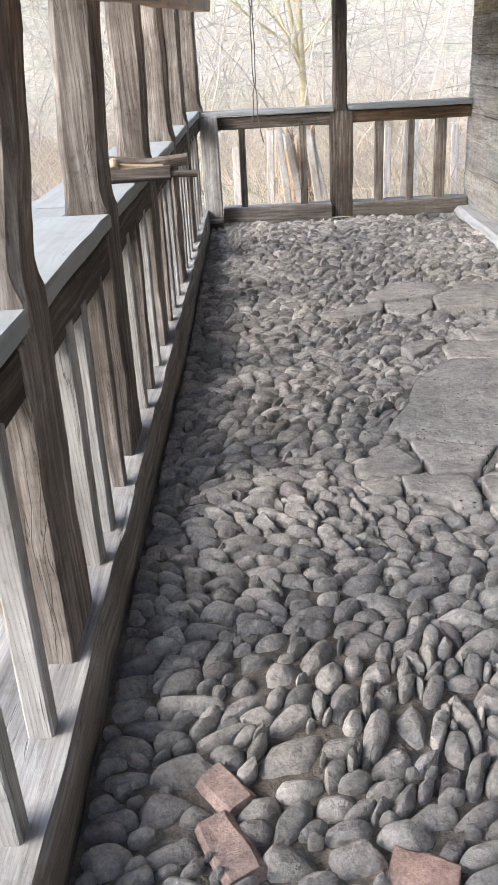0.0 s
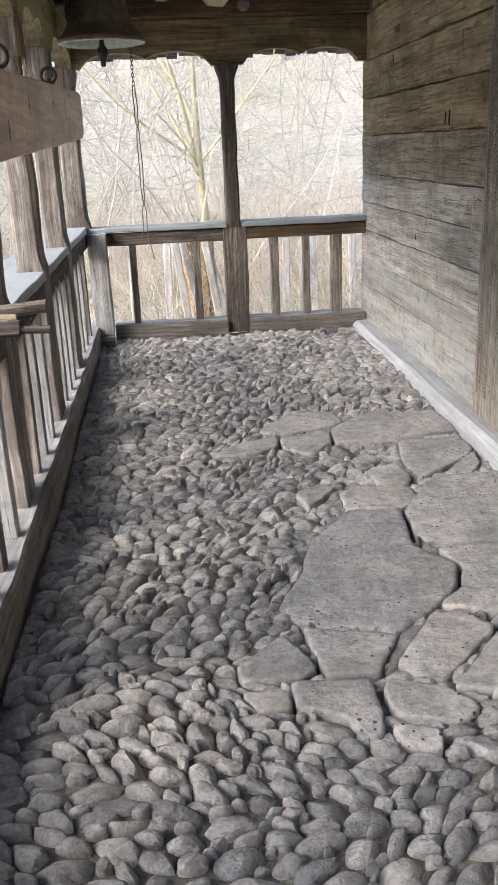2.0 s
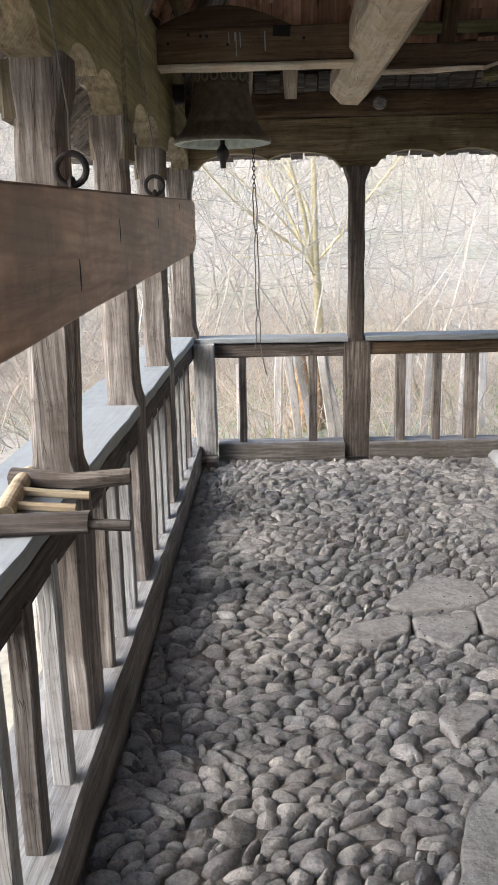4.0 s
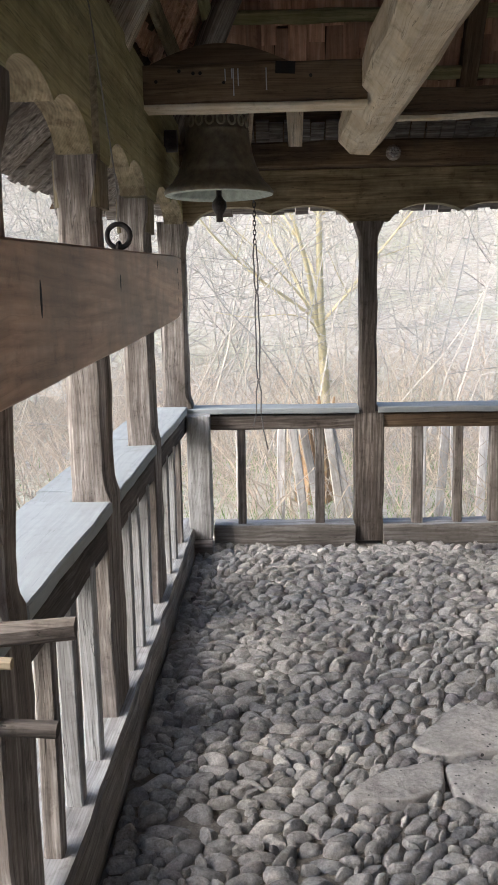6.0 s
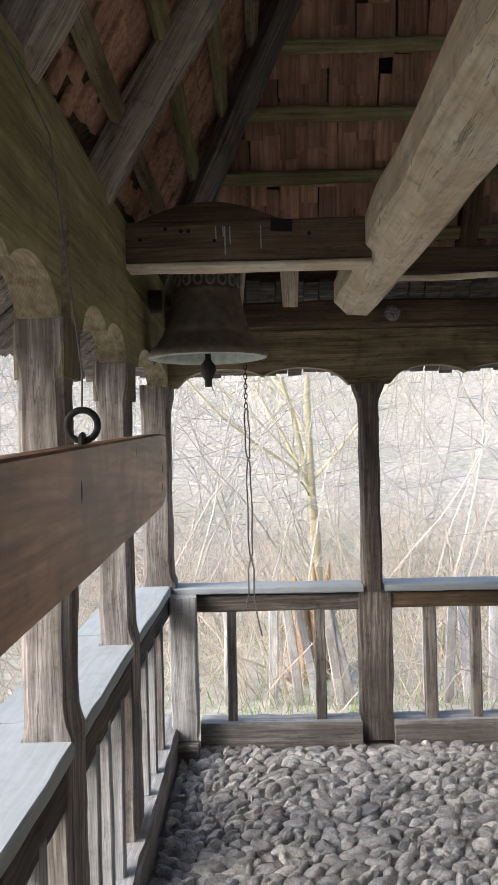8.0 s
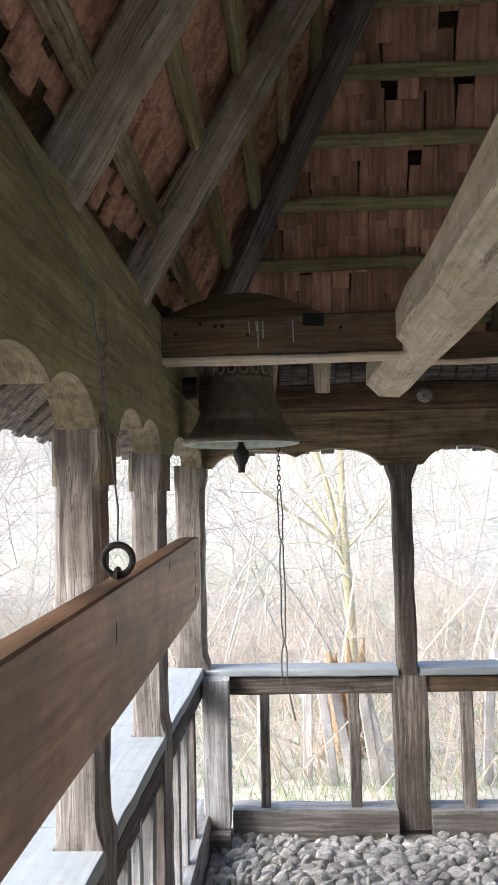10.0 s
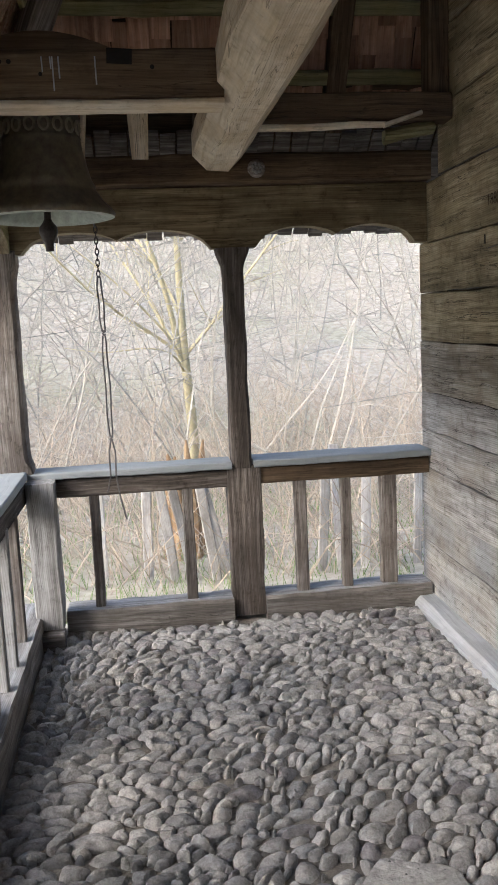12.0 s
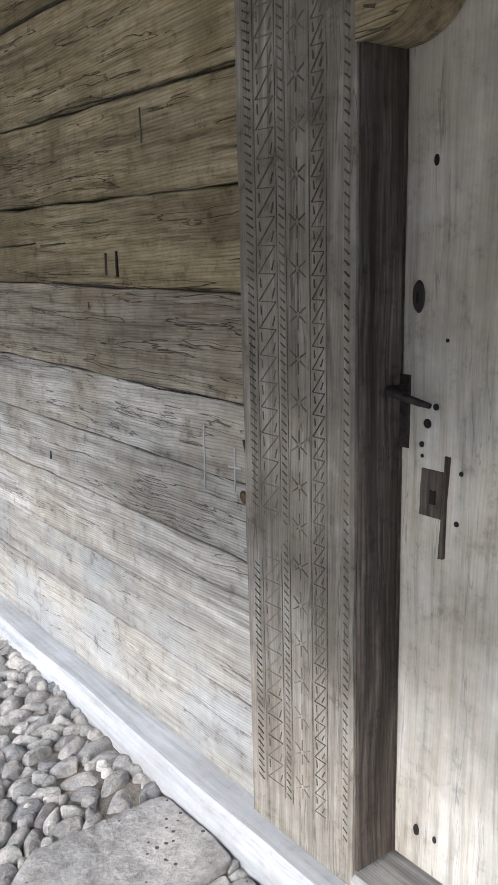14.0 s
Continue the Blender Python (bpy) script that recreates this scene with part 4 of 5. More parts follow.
class Sticks:
    """Many thin bent three-sided stems gathered into one mesh."""

    def __init__(self):
        self.v, self.f = [], []

    def stem(self, p, d, length, r, bend=0.3, segs=5, droop=0.0):
        p, d = Vector(p), Vector(d).normalized()
        out, base = [], len(self.v)
        for i in range(segs + 1):
            u = d.orthogonal().normalized()
            w = d.cross(u)
            rr = r * (1 - 0.75 * i / segs)
            for k in range(3):
                self.v.append(tuple(p + (u * math.cos(k * 2.0944) + w * math.sin(k * 2.0944)) * rr))
            out.append((p.copy(), d.copy(), rr))
            if i:
                a, b = base + 3 * (i - 1), base + 3 * i
                for k in range(3):
                    self.f.append((a + k, a + (k + 1) % 3, b + (k + 1) % 3, b + k))
            p = p + d * (length / segs)
            d = (d + Vector((rt.uniform(-bend, bend), rt.uniform(-bend, bend), rt.uniform(-bend, bend) - droop)) * 0.6).normalized()
        return out

    def sapling(self, base, height, r, twigs=9):
        tr = self.stem(base, (rt.uniform(-0.6, 0.6), rt.uniform(-0.5, 0.5), 1), height, r, 0.26, 7)
        for p, d, rr in tr[1:]:
            for _ in range(max(1, twigs // 5)):
                a = rt.uniform(0, math.tau)
                lm = self.stem(p, (math.cos(a), math.sin(a), rt.uniform(-0.1, 0.9)), height * rt.uniform(0.25, 0.55), max(0.005, rr * 0.6), 0.3, 5)
                for q, e, r2 in lm[1::2]:
                    a = rt.uniform(0, math.tau)
                    self.stem(q, e + Vector((math.cos(a), math.sin(a), rt.uniform(-0.3, 0.8))) * 0.9, height * rt.uniform(0.08, 0.2), max(0.004, r2 * 0.6), 0.3, 3)

    def make(self, name, mat, label, category):
        me = bpy.data.meshes.new(name)
        me.from_pydata(self.v, [], self.f)
        me.materials.append(mat)
        ob = new(name, me)
        return tagged(ob, label, category, kind="stuff")


st = Sticks()
for _ in range(640):
    y = rt.uniform(11, 34)
    x = rt.uniform(-0.42 * y - 1, 0.32 * y + 2)
    st.sapling((x, y, land(x, y) - 0.1), rt.uniform(2.5, 7), rt.uniform(0.006, 0.016) * (0.6 + y / 28))
for _ in range(110):
    x, y = rt.uniform(-30, -7), rt.uniform(4, 26)
    st.sapling((x, y, land(x, y) - 0.1), rt.uniform(2.5, 7), rt.uniform(0.012, 0.035))
st.make("thicket", TWIG, "pale leafless thicket of saplings on the hillside", "thicket")
br = Sticks()
for _ in range(4200):
    y = rt.uniform(9.6, 17)
    x = rt.uniform(-0.45 * y, 0.35 * y + 1)
    br.stem((x, y, land(x, y) - 0.05), (rt.uniform(-1, 1), rt.uniform(-1, 1), rt.uniform(0.5, 1.8)), rt.uniform(0.5, 1.7), rt.uniform(0.003, 0.008), 0.3, 5, 0.22)
br.make("brambles", DRY, "tangle of dry bramble stems behind the porch", "brambles")


def bent(way, n):
    """n points along a bent line through the corners given."""
    way = [Vector(p) for p in way]
    out = []
    for i in range(n):
        f = i / (n - 1) * (len(way) - 1)
        k = min(int(f), len(way) - 2)
        w = [way[max(0, k - 1)], way[k], way[k + 1], way[min(len(way) - 1, k + 2)]]
        q = f - k
        out.append(0.5 * (2 * w[1] + (w[2] - w[0]) * q + (2 * w[0] - 5 * w[1] + 4 * w[2] - w[3]) * q * q + (3 * w[1] - w[0] - 3 * w[2] + w[3]) * q ** 3))
    return out


def tree(x, y, h, r, mat, label, limbs=9, seed=1, lean=(0, 0), way=(), forks=()):
    global rt
    keep, rt = rt, random.Random(seed)
    t = thing("tree", label, "tree", (x, y, land(x, y)))
    pts, rad = [], []
    for i in range(12):
        f = i / 11
        pts.append((x + lean[0] * f + 0.08 * math.sin(f * 5 + seed), y + lean[1] * f, land(x, y) - 0.2 + h * f))
        rad.append(r * (1 - 0.8 * f) * (1.35 if i == 0 else 1))
    if way:
        pts = bent(way, 12)
    part("trunk", tube(pts, rad, 9), mat, t, smooth=True)
    for stem, r0 in forks:
        part("stem", tube(bent(stem, 12), [r0 * (1 - 0.8 * i / 11) for i in range(12)], 8), mat, t, smooth=True)
    cr = Sticks()
    for i in range(limbs):
        k = rt.randrange(4, 11)
        a = rt.uniform(0, math.tau)
        for p, d, rr in cr.stem(pts[k], (math.cos(a), math.sin(a) * 0.6, rt.uniform(0.3, 1.2)), h * rt.uniform(0.25, 0.5), rad[k] * 0.5, 0.2, 6)[1:]:
            for _ in range(2):
                a2 = rt.uniform(0, math.tau)
                cr.stem(p, d + Vector((math.cos(a2), math.sin(a2), rt.uniform(-0.2, 0.6))), h * rt.uniform(0.08, 0.2), max(0.005, rr * 0.5), 0.3, 4)
    me = bpy.data.meshes.new("crown")
    me.from_pydata(cr.v, [], cr.f)
    part("crown", me, mat, t)
    rt = keep
    return t


tree(1.41, 13.0, 6.0, 0.068, LICHEN, "leafless young tree with yellow lichen bark, forked beside the porch", 14, 4,
     way=((1.42, 13.0, -0.6), (1.41, 13.0, 0.4), (1.37, 13.0, 1.05), (1.35, 13.02, 1.8), (1.34, 13.05, 2.6), (1.27, 13.1, 3.8), (1.2, 13.2, 5.4)),
     forks=((((1.38, 13.0, 0.95), (1.3, 13.0, 1.3), (1.2, 12.98, 1.85), (1.03, 12.95, 2.43), (0.72, 12.9, 3.4), (0.5, 12.9, 4.6)), 0.042),
            (((1.37, 13.0, 1.05), (1.2, 12.9, 1.4), (0.89, 12.8, 1.77), (0.58, 12.7, 2.08), (0.1, 12.6, 2.5)), 0.02),
            (((1.36, 13.0, 1.0), (1.22, 12.8, 1.22), (0.95, 12.7, 1.3), (0.5, 12.6, 1.28), (0.1, 12.5, 1.35)), 0.014)))
for k, (x, y, h, r) in enumerate(((4.6, 27, 13, 0.13), (3.4, 29, 13, 0.14), (5.6, 28, 12, 0.12), (-4.5, 28, 12, 0.13), (-9.5, 14, 9, 0.12), (0.3, 31, 13, 0.12))):
    tree(x, y, h, r, TWIG, "bare grey woodland tree on the slope", 12, 30 + k)

# ---- things in the porch ----
def ring_points(c, r, n=20, axis="y"):
    c = Vector(c)
    out = []
    for k in range(n):
        t = k * math.tau / n
        u, v = r * math.cos(t), r * math.sin(t)
        out.append(c + (Vector((u, 0, v)) if axis == "y" else Vector((0, u, v))))
    return out


# bell
BX, BY, BZ = 0.55, 7.2, 2.015
bell = thing("church_bell", "dark bronze bell with a band of relief below the crown", "bell", (BX, BY, BZ))
at = Matrix.Translation((BX, BY, BZ)) @ Matrix.Diagonal((1, 1, 1.13, 1))
prof = [(0.272, 0.0), (0.276, 0.012), (0.262, 0.03), (0.232, 0.055), (0.21, 0.085), (0.2, 0.1), (0.202, 0.105), (0.188, 0.13), (0.172, 0.18), (0.166, 0.22), (0.159, 0.262), (0.162, 0.266), (0.158, 0.272),
        (0.155, 0.332), (0.158, 0.336), (0.154, 0.342), (0.14, 0.405), (0.1, 0.43), (0.0, 0.435)]
part("body", lathe(prof, 56), BRONZE, bell, at=at, smooth=True)
part("lip", lathe([(0.272, 0.001), (0.25, -0.004), (0.225, 0.01), (0.205, 0.045), (0.17, 0.1), (0.14, 0.24), (0.1, 0.38)], 56), BRONZE_RIM, bell, "pale green patina inside the rim", at, smooth=True)
bm = bmesh.new()
for k in range(18):
    t = k * math.tau / 18
    c = Vector((0.157 * math.cos(t), 0.157 * math.sin(t), 0.302))
    u = Vector((-math.sin(t), math.cos(t), 0))
    b2 = tube([c + u * 0.019 * math.cos(q * math.tau / 10) + Vector((0, 0, 0.022 * math.sin(q * math.tau / 10))) for q in range(10)], 0.006, 5, True)
    me = bpy.data.meshes.new("tmp")
    b2.to_mesh(me)
    b2.free()
    bm.from_mesh(me)
    bpy.data.meshes.remove(me)
part("relief_band", bm, RELIEF, bell, at=at, smooth=True)["kind"] = "stuff"
part("clapper", lathe([(0.0, -0.115), (0.016, -0.115), (0.018, -0.085), (0.026, -0.075), (0.038, -0.05), (0.036, -0.03), (0.02, -0.012), (0.014, 0.0), (0.014, 0.3), (0.0, 0.3)], 20), IRON, bell, "rusty iron clapper", at, smooth=True)
part("crown_loop", tube(ring_points((BX, BY, BZ + 0.53), 0.055), 0.016, 6, True), BRONZE, bell, smooth=True)
stock = thing("bell_headstock", "dark arched wooden headstock from which the bell hangs", "headstock", (BX, BY, 2.56))
edge = [(0.76 * i / 20, 2.545) for i in range(21)]
bm = fretted(edge, 2.68, 0.12)
for v in bm.verts:
    if v.co.z > 2.6:
        v.co.z = 2.61 + 0.11 * math.sin(math.pi * v.co.x / 0.76)
part("yoke", bm, BROWN, stock, at=axis_pose((0.19, BY, 0), (1.19, BY, 0)))
part("strap", tube([(BX + 0.18, BY - 0.02, 2.56), (BX + 0.17, BY - 0.02, 2.4), (BX + 0.15, BY - 0.03, 2.2)], 0.013, 6), LOGW, stock, "pale wooden stay")
part("bearing", lathe([(0.0, -0.05), (0.055, -0.05), (0.055, 0.05), (0.0, 0.05)], 18), IRON, stock, at=pose(0.285, 7.3, 2.3, 0, 90, 0), smooth=True)

# bell pull: chain links, then doubled wire in long loops
pull = thing("bell_pull", "thin bell pull of chain links and doubled twisted wire", "bell pull", (0.72, 7.8, 1.0))
part("lever_wire", tube([(0.7, 7.45, 2.04), (0.705, 7.7, 2.06), (0.712, 7.8, 2.04)], 0.004, 5), IRON, pull)
for k in range(9):
    c = Vector((0.712, 7.8, 2.03 - 0.026 * k))
    pts = [c + (Vector((0.0, 0.008, 0)) if k % 2 else Vector((0.008, 0, 0))) * math.cos(q * math.tau / 10) + Vector((0, 0, 0.018 * math.sin(q * math.tau / 10))) for q in range(10)]
    part("chain_link", tube(pts, 0.003, 5, True), IRON, pull)


def loop(z0, z1, x0, x1, w, name="wire_loop"):
    pts = []
    for k in range(24):
        t = k * math.tau / 24
        s = 0.5 + 0.5 * math.cos(t)
        e = (abs(math.sin(t)) ** 0.5) * math.copysign(1, math.sin(t))
        pts.append((x0 + (x1 - x0) * (1 - s) + w * e * (1 + 0.2 * math.sin(5 * t)), 7.8 + 0.004 * e, z0 + (z1 - z0) * (1 - s)))
    part(name, tube(pts, 0.0042, 5, True), WIRE, pull)
    part("wire_twist", tube([(x1 - 0.007, 7.8, z1 + 0.012), (x1 + 0.006, 7.795, z1 + 0.004), (x1 - 0.006, 7.805, z1 - 0.006), (x1 + 0.007, 7.8, z1 - 0.012)], 0.006, 5), WIRE, pull)


loop(1.81, 1.54, 0.712, 0.718, 0.011)
loop(1.53, 1.02, 0.718, 0.721, 0.011)
part("wire_tail", tube([(0.72, 7.8, 1.02), (0.705, 7.8, 0.95), (0.705, 7.8, 0.83), (0.69, 7.8, 0.76), (0.683, 7.8, 0.745)], 0.0045, 5), WIRE, pull)
part("wire_tail", tube([(0.72, 7.8, 1.02), (0.735, 7.8, 0.95), (0.732, 7.8, 0.83), (0.745, 7.8, 0.72), (0.77, 7.8, 0.6)], 0.0045, 5), WIRE, pull)

# sounding board on rings
TX, T0, T1 = 0.48, 2.0, 5.8


def board_mid(y):
    return 1.44 + 0.034 * (y - 2.5)


bm = bmesh.new()
cols = []
for i in range(40):
    y = T0 + (T1 - T0) * i / 39
    e = max(0.0, (y - (T1 - 0.12)) / 0.12)
    lo, hi = board_mid(y) - 0.108 + 0.025 * e * e + 0.004 * noise.noise(Vector((y * 2, 0, 1))), board_mid(y) + 0.1 - 0.008 * e
    col = []
    for x, z in ((-0.022, lo + 0.004), (-0.018, lo), (0.018, lo), (0.022, lo + 0.004), (0.022, hi - 0.004), (0.018, hi), (-0.018, hi), (-0.022, hi - 0.004)):
        col.append(bm.verts.new((y - T0, -x, z)))
    cols.append(col)
for p, q in zip(cols, cols[1:]):
    for k in range(8):
        bm.faces.new((p[k], q[k], q[(k + 1) % 8], p[(k + 1) % 8]))
bm.faces.new(cols[0])
bm.faces.new(cols[-1][::-1])
toaca = thing("sounding_board", "long red-brown wooden sounding plank hung by iron rings", "sounding board", (TX, 4, 1.5))
part("plank", bm, RED, toaca, at=axis_pose((TX, T0, 0), (TX, T1, 0)))
for y in (3.68, 4.74):
    z = board_mid(y) + 0.1
    part("ring", tube(ring_points((TX, y, z + 0.032), 0.026, 22), 0.006, 8, True), IRON, toaca, "black iron ring", smooth=True)
    part("staple", tube([(TX, y - 0.012, z - 0.01), (TX, y - 0.01, z + 0.012), (TX, y, z + 0.016), (TX, y + 0.01, z + 0.012), (TX, y + 0.012, z - 0.01)], 0.006, 6), IRON, toaca)
    part("wire", tube([(TX, y, z + 0.058), (TX + 0.006, y - 0.02, z + 0.12), (TX - 0.03, y - 0.06, z + 0.5), (XL + 0.03, y - 0.35, 2.5)], 0.0018, 5), WIRE, toaca)
for k, (y, dz, h) in enumerate(((5.68, 0.05, 0.012), (5.7, 0.0, 0.014), (5.69, -0.05, 0.014), (4.62, 0.03, 0.02), (4.0, 0.02, 0.03), (3.6, -0.04, 0.03), (5.2, 0.07, 0.014))):
    bm = bmesh.new()
    bmesh.ops.create_uvsphere(bm, u_segments=10, v_segments=6, radius=1)
    part("slot", bm, HOLE, toaca, at=pose(TX + 0.0215, y, board_mid(y) + dz) @ Matrix.Diagonal((0.0015, 0.006, h, 1)))

# mallet rack on the cap
rack = thing("mallet_rack", "two dark rough bars on the rail cap holding a mallet", "rack", (0.25, 4.17, 0.842))
beam("bar", (0.1, 4.385, 0.866), (0.43, 4.37, 0.862), 0.052, 0.046, DGREY, rack, rough=0.012, chamfer=0.012, w2=0.034)
beam("bar", (0.06, 3.985, 0.866), (0.39, 4.005, 0.862), 0.052, 0.044, DGREY, rack, rough=0.012, chamfer=0.012)
beam("peg", (0.38, 4.005, 0.862), (0.487, 4.005, 0.858), 0.026, 0.024, DGREY, rack, chamfer=0.006)
mallet = thing("wooden_mallet", "pale round wooden mallet head with two peeled handles", "mallet", (0.15, 4.26, 0.88))
part("head", tube([(0.178, 4.06, 0.868), (0.174, 4.066, 0.868), (0.155, 4.2, 0.867), (0.135, 4.36, 0.866), (0.13, 4.44, 0.865)], [0.021, 0.0245, 0.025, 0.024, 0.021], 18), STICK, mallet, smooth=False)
for y, x1 in ((4.25, 0.345), (4.14, 0.335)):
    beam("handle", (0.16, y, 0.868), (x1, y - 0.012, 0.862), 0.019, 0.021, STICK, mallet, chamfer=0.005, rough=0.003)

# rosette and nail heads on the end plate
ros = thing("rosette_boss", "small round carved boss on the end beam", "boss", (1.522, 7.925, 2.317))
m = pose(1.522, 7.928, 2.317, 90, 0, 0)
part("disc", lathe([(0.0, 0.02), (0.03, 0.02), (0.042, 0.014), (0.045, 0.0)], 22), GREY, ros, at=m, smooth=True)
bm = bmesh.new()
for k in range(7):
    t = k * math.tau / 7
    bmesh.ops.create_uvsphere(bm, u_segments=8, v_segments=5, radius=0.011, matrix=Matrix.Translation((0.02 * math.cos(t), 0.02 * math.sin(t), 0.02)))
bmesh.ops.create_uvsphere(bm, u_segments=8, v_segments=5, radius=0.009, matrix=Matrix.Translation((0, 0, 0.022)))
part("petals", bm, PALE, ros, at=m, smooth=True)["kind"] = "stuff"

# mortise, nail holes and drips on the cross beam
bm = timber(0.085, 0.004, 0.05, chamfer=0.001, rough=0.001)
part("mortise", bm, HOLE, cross, at=axis_pose((0.84, 6.599, 2.467), (0.925, 6.599, 2.462)))
for k, (x, z) in enumerate(((0.43, 2.46), (0.49, 2.45), (0.52, 2.45), (0.62, 2.41), (0.99, 2.43), (0.33, 2.42))):
    bm = bmesh.new()
    bmesh.ops.create_uvsphere(bm, u_segments=10, v_segments=6, radius=1)
    part("nail_hole", bm, HOLE, cross, at=pose(x, 6.6, z) @ Matrix.Diagonal((0.008, 0.002, 0.008, 1)))
for x, h in ((0.625, 0.05), (0.66, 0.11), (0.68, 0.07), (0.8, 0.09), (0.653, 0.04)):
    bm = timber(h, 0.005, 0.003, chamfer=0.001, rough=0.001)
    part("dropping", bm, LIME, cross, "white streak of bird lime", axis_pose((x, 6.6, 2.465 - 0.0), (x + 0.002, 6.6, 2.465 - h), (0, 1, 0)))

# marks on the log wall; dark slivers give the shade in notches and cracks
def mark_on_wall(name, y0, z0, y1, z1, w):
    m = axis_pose((XW - 0.0005, y0, z0), (XW - 0.0005, y1, z1), (1, 0, 0))
    length = math.hypot(y1 - y0, z1 - z0)
    return part(name, timber(length, w * 0.65, 0.012, chamfer=w * 0.16, rough=0.004, segs=max(3, int(length / 0.02)), seed=int(y0 * 90), w2=w * 0.25), NOTCH_SHADE, wall, at=m)


for name, y0, z0, y1, z1, w in (("notch", 6.116, 1.445, 6.112, 1.51, 0.008), ("notch", 6.047, 1.44, 6.05, 1.515, 0.012), ("notch", 5.88, 1.8, 5.88, 1.89, 0.01),
                                ("notch", 5.455, 1.05, 5.425, 0.96, 0.012), ("crack", 6.95, 1.532, 6.62, 1.545, 0.011), ("crack", 6.58, 1.54, 6.4, 1.545, 0.014),
                                ("crack", 6.6, 1.938, 5.43, 1.934, 0.008), ("crack", 6.5, 1.413, 5.43, 1.411, 0.008),
                                ("crack", 6.1, 1.13, 5.44, 1.137, 0.006), ("crack", 7.2, 1.84, 6.9, 1.85, 0.008),
                                ("notch", 7.24, 1.86, 7.235, 1.9, 0.012), ("notch", 6.63, 0.78, 6.628, 0.81, 0.01), ("notch", 6.25, 1.34, 6.25, 1.36, 0.012), ("crack", 7.8, 2.25, 5.6, 2.252, 0.008),
                                ("crack", 7.7, 1.672, 6.4, 1.67, 0.006), ("crack", 7.9, 1.14, 7.0, 1.138, 0.005)):
    mark_on_wall(name, y0, z0, y1, z1, w)
part("knot", lathe([(0.0, 0.004), (0.012, 0.004), (0.018, 0.0)], 14), BROWN, wall, at=pose(XW, 5.463, 0.895, 0, -90, 0))
for y, z, h, w in ((5.494, 0.962, 0.06, 0.06), (5.632, 0.975, 0.09, 0.0)):
    for a, b in (((y, z - h), (y, z + h)), ((y - w * 0.5, z + 0.012), (y + w * 0.5, z + 0.006))):
        if a != b and math.dist(a, b) > 0.02:
            part("chalk_mark", timber(math.dist(a, b), 0.006, 0.0025, chamfer=0.0005, rough=0.002, segs=6), LIME, wall, "faint white chalk stroke", axis_pose((XW - 0.0022, *a), (XW - 0.0022, *b), (1, 0, 0)))
txt = bpy.data.curves.new("carved_year", "FONT")
txt.body, txt.size, txt.extrude, txt.align_x = "1882", 0.075, 0.0005, "CENTER"
txt.offset = -0.0012
txt.materials.append(BROWN)
tx = new("carved_year", txt)
tx.parent = wall
tx.matrix_basis = pose(XW - 0.0055, 7.14, 2.015, 90, 0, -90) @ Matrix.Diagonal((0.9, 1, 1, 1))

# carved bands on the jambs: dark strips give the shade in the cuts
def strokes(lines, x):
    """Thin raised strokes (y0, z0, y1, z1, w) on the plane x, dark for the shade of cuts."""
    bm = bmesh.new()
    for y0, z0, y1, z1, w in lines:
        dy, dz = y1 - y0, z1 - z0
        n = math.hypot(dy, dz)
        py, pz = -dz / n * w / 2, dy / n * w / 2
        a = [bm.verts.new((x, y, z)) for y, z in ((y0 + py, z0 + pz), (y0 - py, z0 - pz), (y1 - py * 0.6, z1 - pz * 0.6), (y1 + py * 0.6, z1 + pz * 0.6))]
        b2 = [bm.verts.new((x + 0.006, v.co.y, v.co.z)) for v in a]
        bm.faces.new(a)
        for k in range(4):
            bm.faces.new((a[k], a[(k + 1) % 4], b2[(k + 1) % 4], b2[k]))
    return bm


XJ = 2.3985
for side in (0, 1):
    def yy(v):
        return v if side == 0 else DOOR0 - (v - DOOR1)
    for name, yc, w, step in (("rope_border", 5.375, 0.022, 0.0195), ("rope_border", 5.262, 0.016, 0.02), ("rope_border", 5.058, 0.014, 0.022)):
        part(name, strokes([(yy(yc - w / 2), z, yy(yc + w / 2), z + 0.01, 0.0042) for z in np.arange(0.14, 2.22, step)], XJ), GROOVE_SHADE, frame_post)["kind"] = "stuff"
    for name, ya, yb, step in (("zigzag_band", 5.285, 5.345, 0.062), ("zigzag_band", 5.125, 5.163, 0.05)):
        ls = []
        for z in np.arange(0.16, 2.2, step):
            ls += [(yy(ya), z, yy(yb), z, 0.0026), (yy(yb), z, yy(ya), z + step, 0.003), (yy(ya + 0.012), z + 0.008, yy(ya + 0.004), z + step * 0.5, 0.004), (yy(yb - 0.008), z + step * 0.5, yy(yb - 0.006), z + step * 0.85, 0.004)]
        part(name, strokes(ls, XJ), GROOVE_SHADE, frame_post)["kind"] = "stuff"
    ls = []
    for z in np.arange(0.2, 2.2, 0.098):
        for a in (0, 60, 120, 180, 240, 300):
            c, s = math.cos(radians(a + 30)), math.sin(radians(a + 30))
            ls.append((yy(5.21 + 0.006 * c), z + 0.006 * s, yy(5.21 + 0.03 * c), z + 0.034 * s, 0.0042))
    part("star_band", strokes(ls, XJ), GROOVE_SHADE, frame_post)["kind"] = "stuff"
    part("edge_line", strokes([(yy(v), 0.13, yy(v), 2.22, 0.0025) for v in (5.352, 5.278, 5.247, 5.17, 5.118)], XJ), GROOVE_SHADE, frame_post)["kind"] = "stuff"
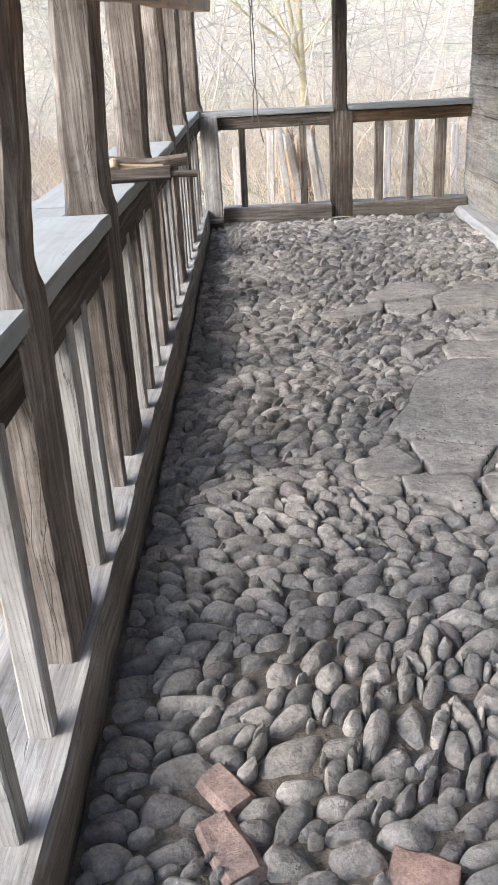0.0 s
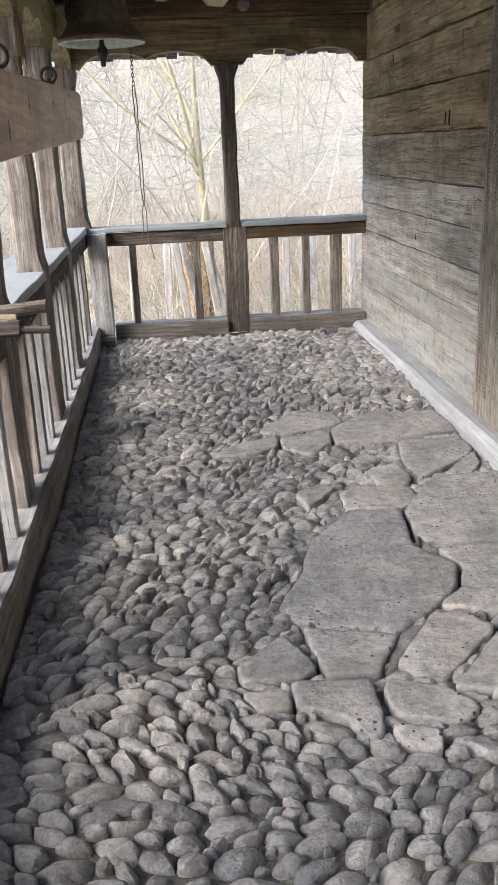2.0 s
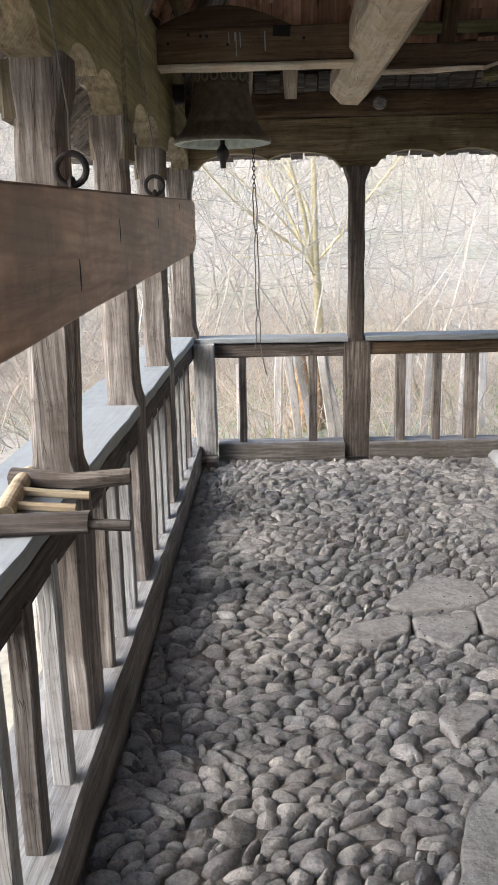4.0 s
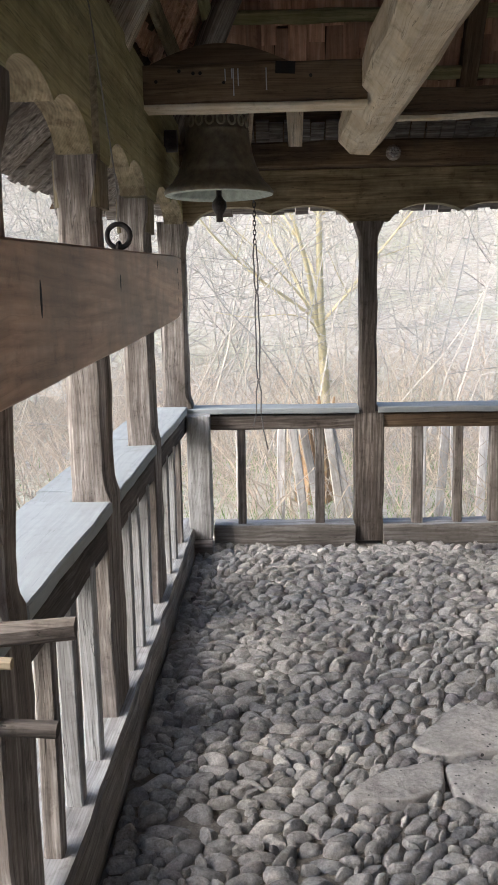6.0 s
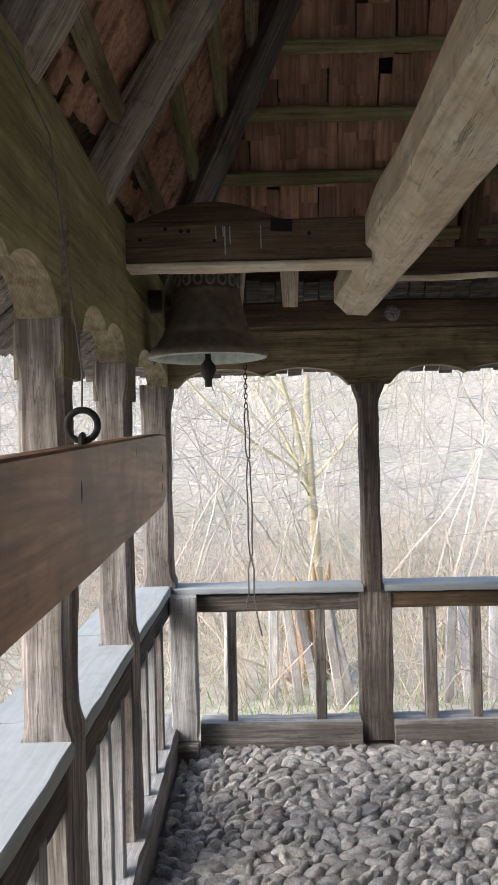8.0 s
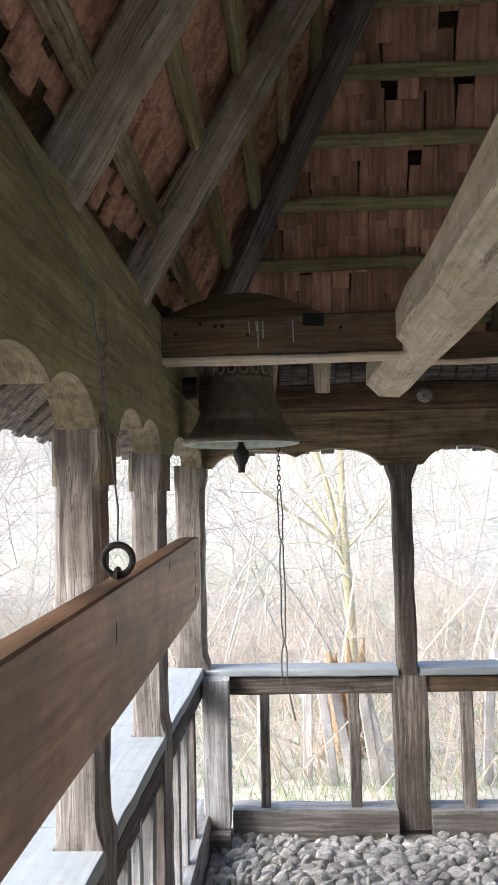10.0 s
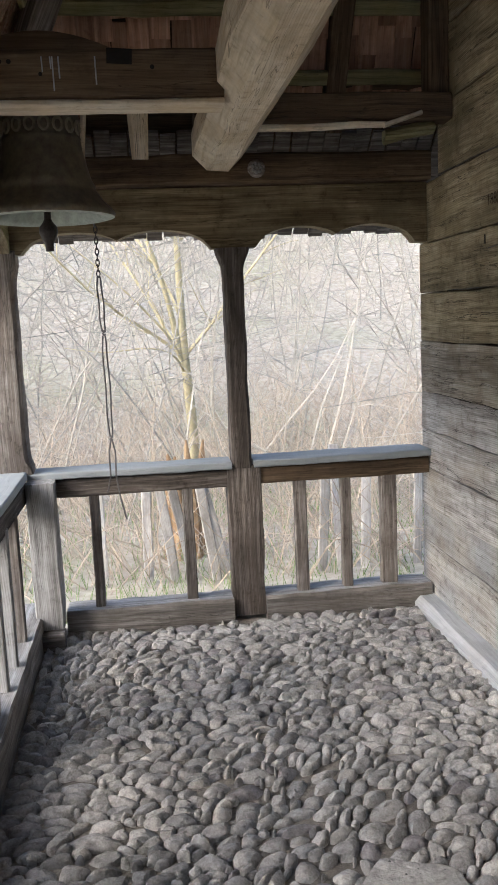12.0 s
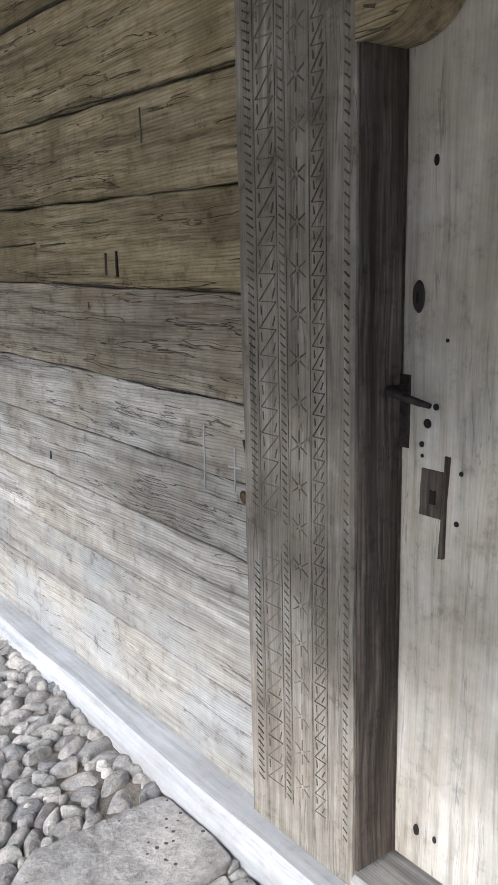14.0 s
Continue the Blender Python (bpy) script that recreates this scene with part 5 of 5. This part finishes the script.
part("lintel_border", strokes([(DOOR0 + 0.45 + 0.4 * math.cos(t), 1.925 + 0.215 * math.sin(t), DOOR0 + 0.45 + 0.43 * math.cos(t + 0.015), 1.925 + 0.24 * math.sin(t + 0.015), 0.008) for t in np.arange(0.1, 3.05, 0.06)], 2.4), GROOVE_SHADE, frame_post)["kind"] = "stuff"

# door fittings
XD = 2.5335
key = part("escutcheon", lathe([(0.0, 0.004), (0.9, 0.004), (1.0, 0.0)], 24), IRON, door, "oval iron keyhole plate", pose(XD, 4.983, 1.415, 0, -90, 0) @ Matrix.Diagonal((0.034, 0.016, 1, 1)))
part("keyhole", lathe([(0.0, 0.0052), (1.0, 0.005)], 14), HOLE, key, at=pose(XD, 4.983, 1.413, 0, -90, 0) @ Matrix.Diagonal((0.014, 0.0035, 1, 1)))
plate_h = part("handle_plate", timber(0.16, 0.03, 0.006, chamfer=0.002, rough=0.001), IRON, door, "black iron handle plate", axis_pose((XD, 5.016, 1.09), (XD, 5.016, 1.25), (1, 0, 0)))
part("lever", tube([(XD, 5.016, 1.22), (XD - 0.05, 5.018, 1.222), (XD - 0.058, 5.012, 1.222), (XD - 0.06, 4.98, 1.217), (XD - 0.058, 4.93, 1.208), (XD - 0.055, 4.9, 1.204)], [0.009, 0.009, 0.0095, 0.009, 0.008, 0.006], 9), IRON, plate_h, "worn iron lever", smooth=True)
lock = part("lock_scar", timber(0.105, 0.06, 0.005, chamfer=0.002, rough=0.004, segs=6), DGREY, door, "torn patch where a lock was fixed", axis_pose((XD, 4.935, 0.95), (XD, 4.935, 1.055), (1, 0, 0)))
part("lock_slot", timber(0.03, 0.016, 0.004, chamfer=0.001, rough=0.0005), HOLE, lock, at=axis_pose((XD - 0.004, 4.93, 0.98), (XD - 0.004, 4.93, 1.01), (1, 0, 0)))
beam("splinter", (XD, 4.9, 0.87), (XD, 4.895, 1.09), 0.01, 0.003, DGREY, door, up=(1, 0, 0), rough=0.006, w2=0.003)
for y, z, r in ((4.952, 1.152, 0.01), (4.966, 1.105, 0.006), (4.964, 1.08, 0.004), (4.93, 1.19, 0.007), (4.86, 1.06, 0.005), (4.868, 0.95, 0.006), (4.905, 1.33, 0.004), (4.955, 0.165, 0.008), (4.9, 0.17, 0.005), (4.945, 1.68, 0.006)):
    part("screw_hole", lathe([(0.0, 0.002), (1.0, 0.0018), (1.05, 0.0)], 12), HOLE, door, at=pose(XD, y, z, 0, -90, 0) @ Matrix.Diagonal((r * (1.8 if z > 1.5 or z < 0.2 else 1), r, 1, 1)))
for y in (4.5,):
    beam("plank_joint", (XD + 0.0005, y, 0.07), (XD + 0.0005, y, 2.2), 0.004, 0.003, BROWN, door, up=(1, 0, 0), rough=0.001)

# ---- fence, stump and grass behind the end rail ----
fence = thing("paling_fence", "broken fence of pale leaning boards", "fence", (1.4, 9.9, -0.45))
rf = random.Random(8)
for x, lean, h in ((0.5, 0.01, 0.85), (0.845, 0.02, 0.98), (1.06, -0.12, 1.0), (1.2, -0.17, 0.95), (1.38, -0.14, 0.98), (1.47, -0.2, 0.9), (2.05, 0.02, 0.95), (2.2, 0.05, 1.0), (2.36, -0.04, 1.05), (2.55, 0.03, 1.0), (2.75, -0.02, 0.95), (2.98, 0.02, 1.0), (3.2, 0.04, 1.0)):
    z0 = land(x, 9.9) - 0.05
    beam("paling", (x, 9.9, z0), (x + lean, 9.9 + rf.uniform(-0.1, 0.1), z0 + h), 0.075, 0.02, PALING, fence, up=(0, 1, 0), rough=0.004)
STUMP = bark("rotten_orange_wood", (0.22, 0.13, 0.07), (0.52, 0.36, 0.2), 18)
stump = thing("split_stump", "split rotting stump with orange broken wood", "stump", (1.16, 10.6, -0.45))
for k in range(7):
    a = k * 0.9
    x, y = 1.16 + 0.11 * math.cos(a), 10.6 + 0.1 * math.sin(a)
    part("splinter", tube([(x, y, -0.5), (x + 0.02 * math.cos(a), y, -0.1), (x + 0.05 * math.cos(a * 2), y, 0.3), (x + 0.09 * math.cos(a * 2), y, rf.uniform(0.4, 0.62))], [0.075, 0.07, 0.05, 0.008], 7), STUMP, stump)
GRASS = bark("spring_grass", (0.1, 0.15, 0.05), (0.26, 0.33, 0.13), 8)
gs = Sticks()
for _ in range(3000):
    x, y = rt.gauss(2.2, 2.2), rt.uniform(8.7, 12.5)
    gs.stem((x, y, land(x, y)), (rt.uniform(-0.5, 0.5), rt.uniform(-0.5, 0.5), 1), rt.uniform(0.06, 0.2), 0.004, 0.3, 2, 0.1)
gs.make("grass", GRASS, "patches of new green grass among dry stems", "grass")
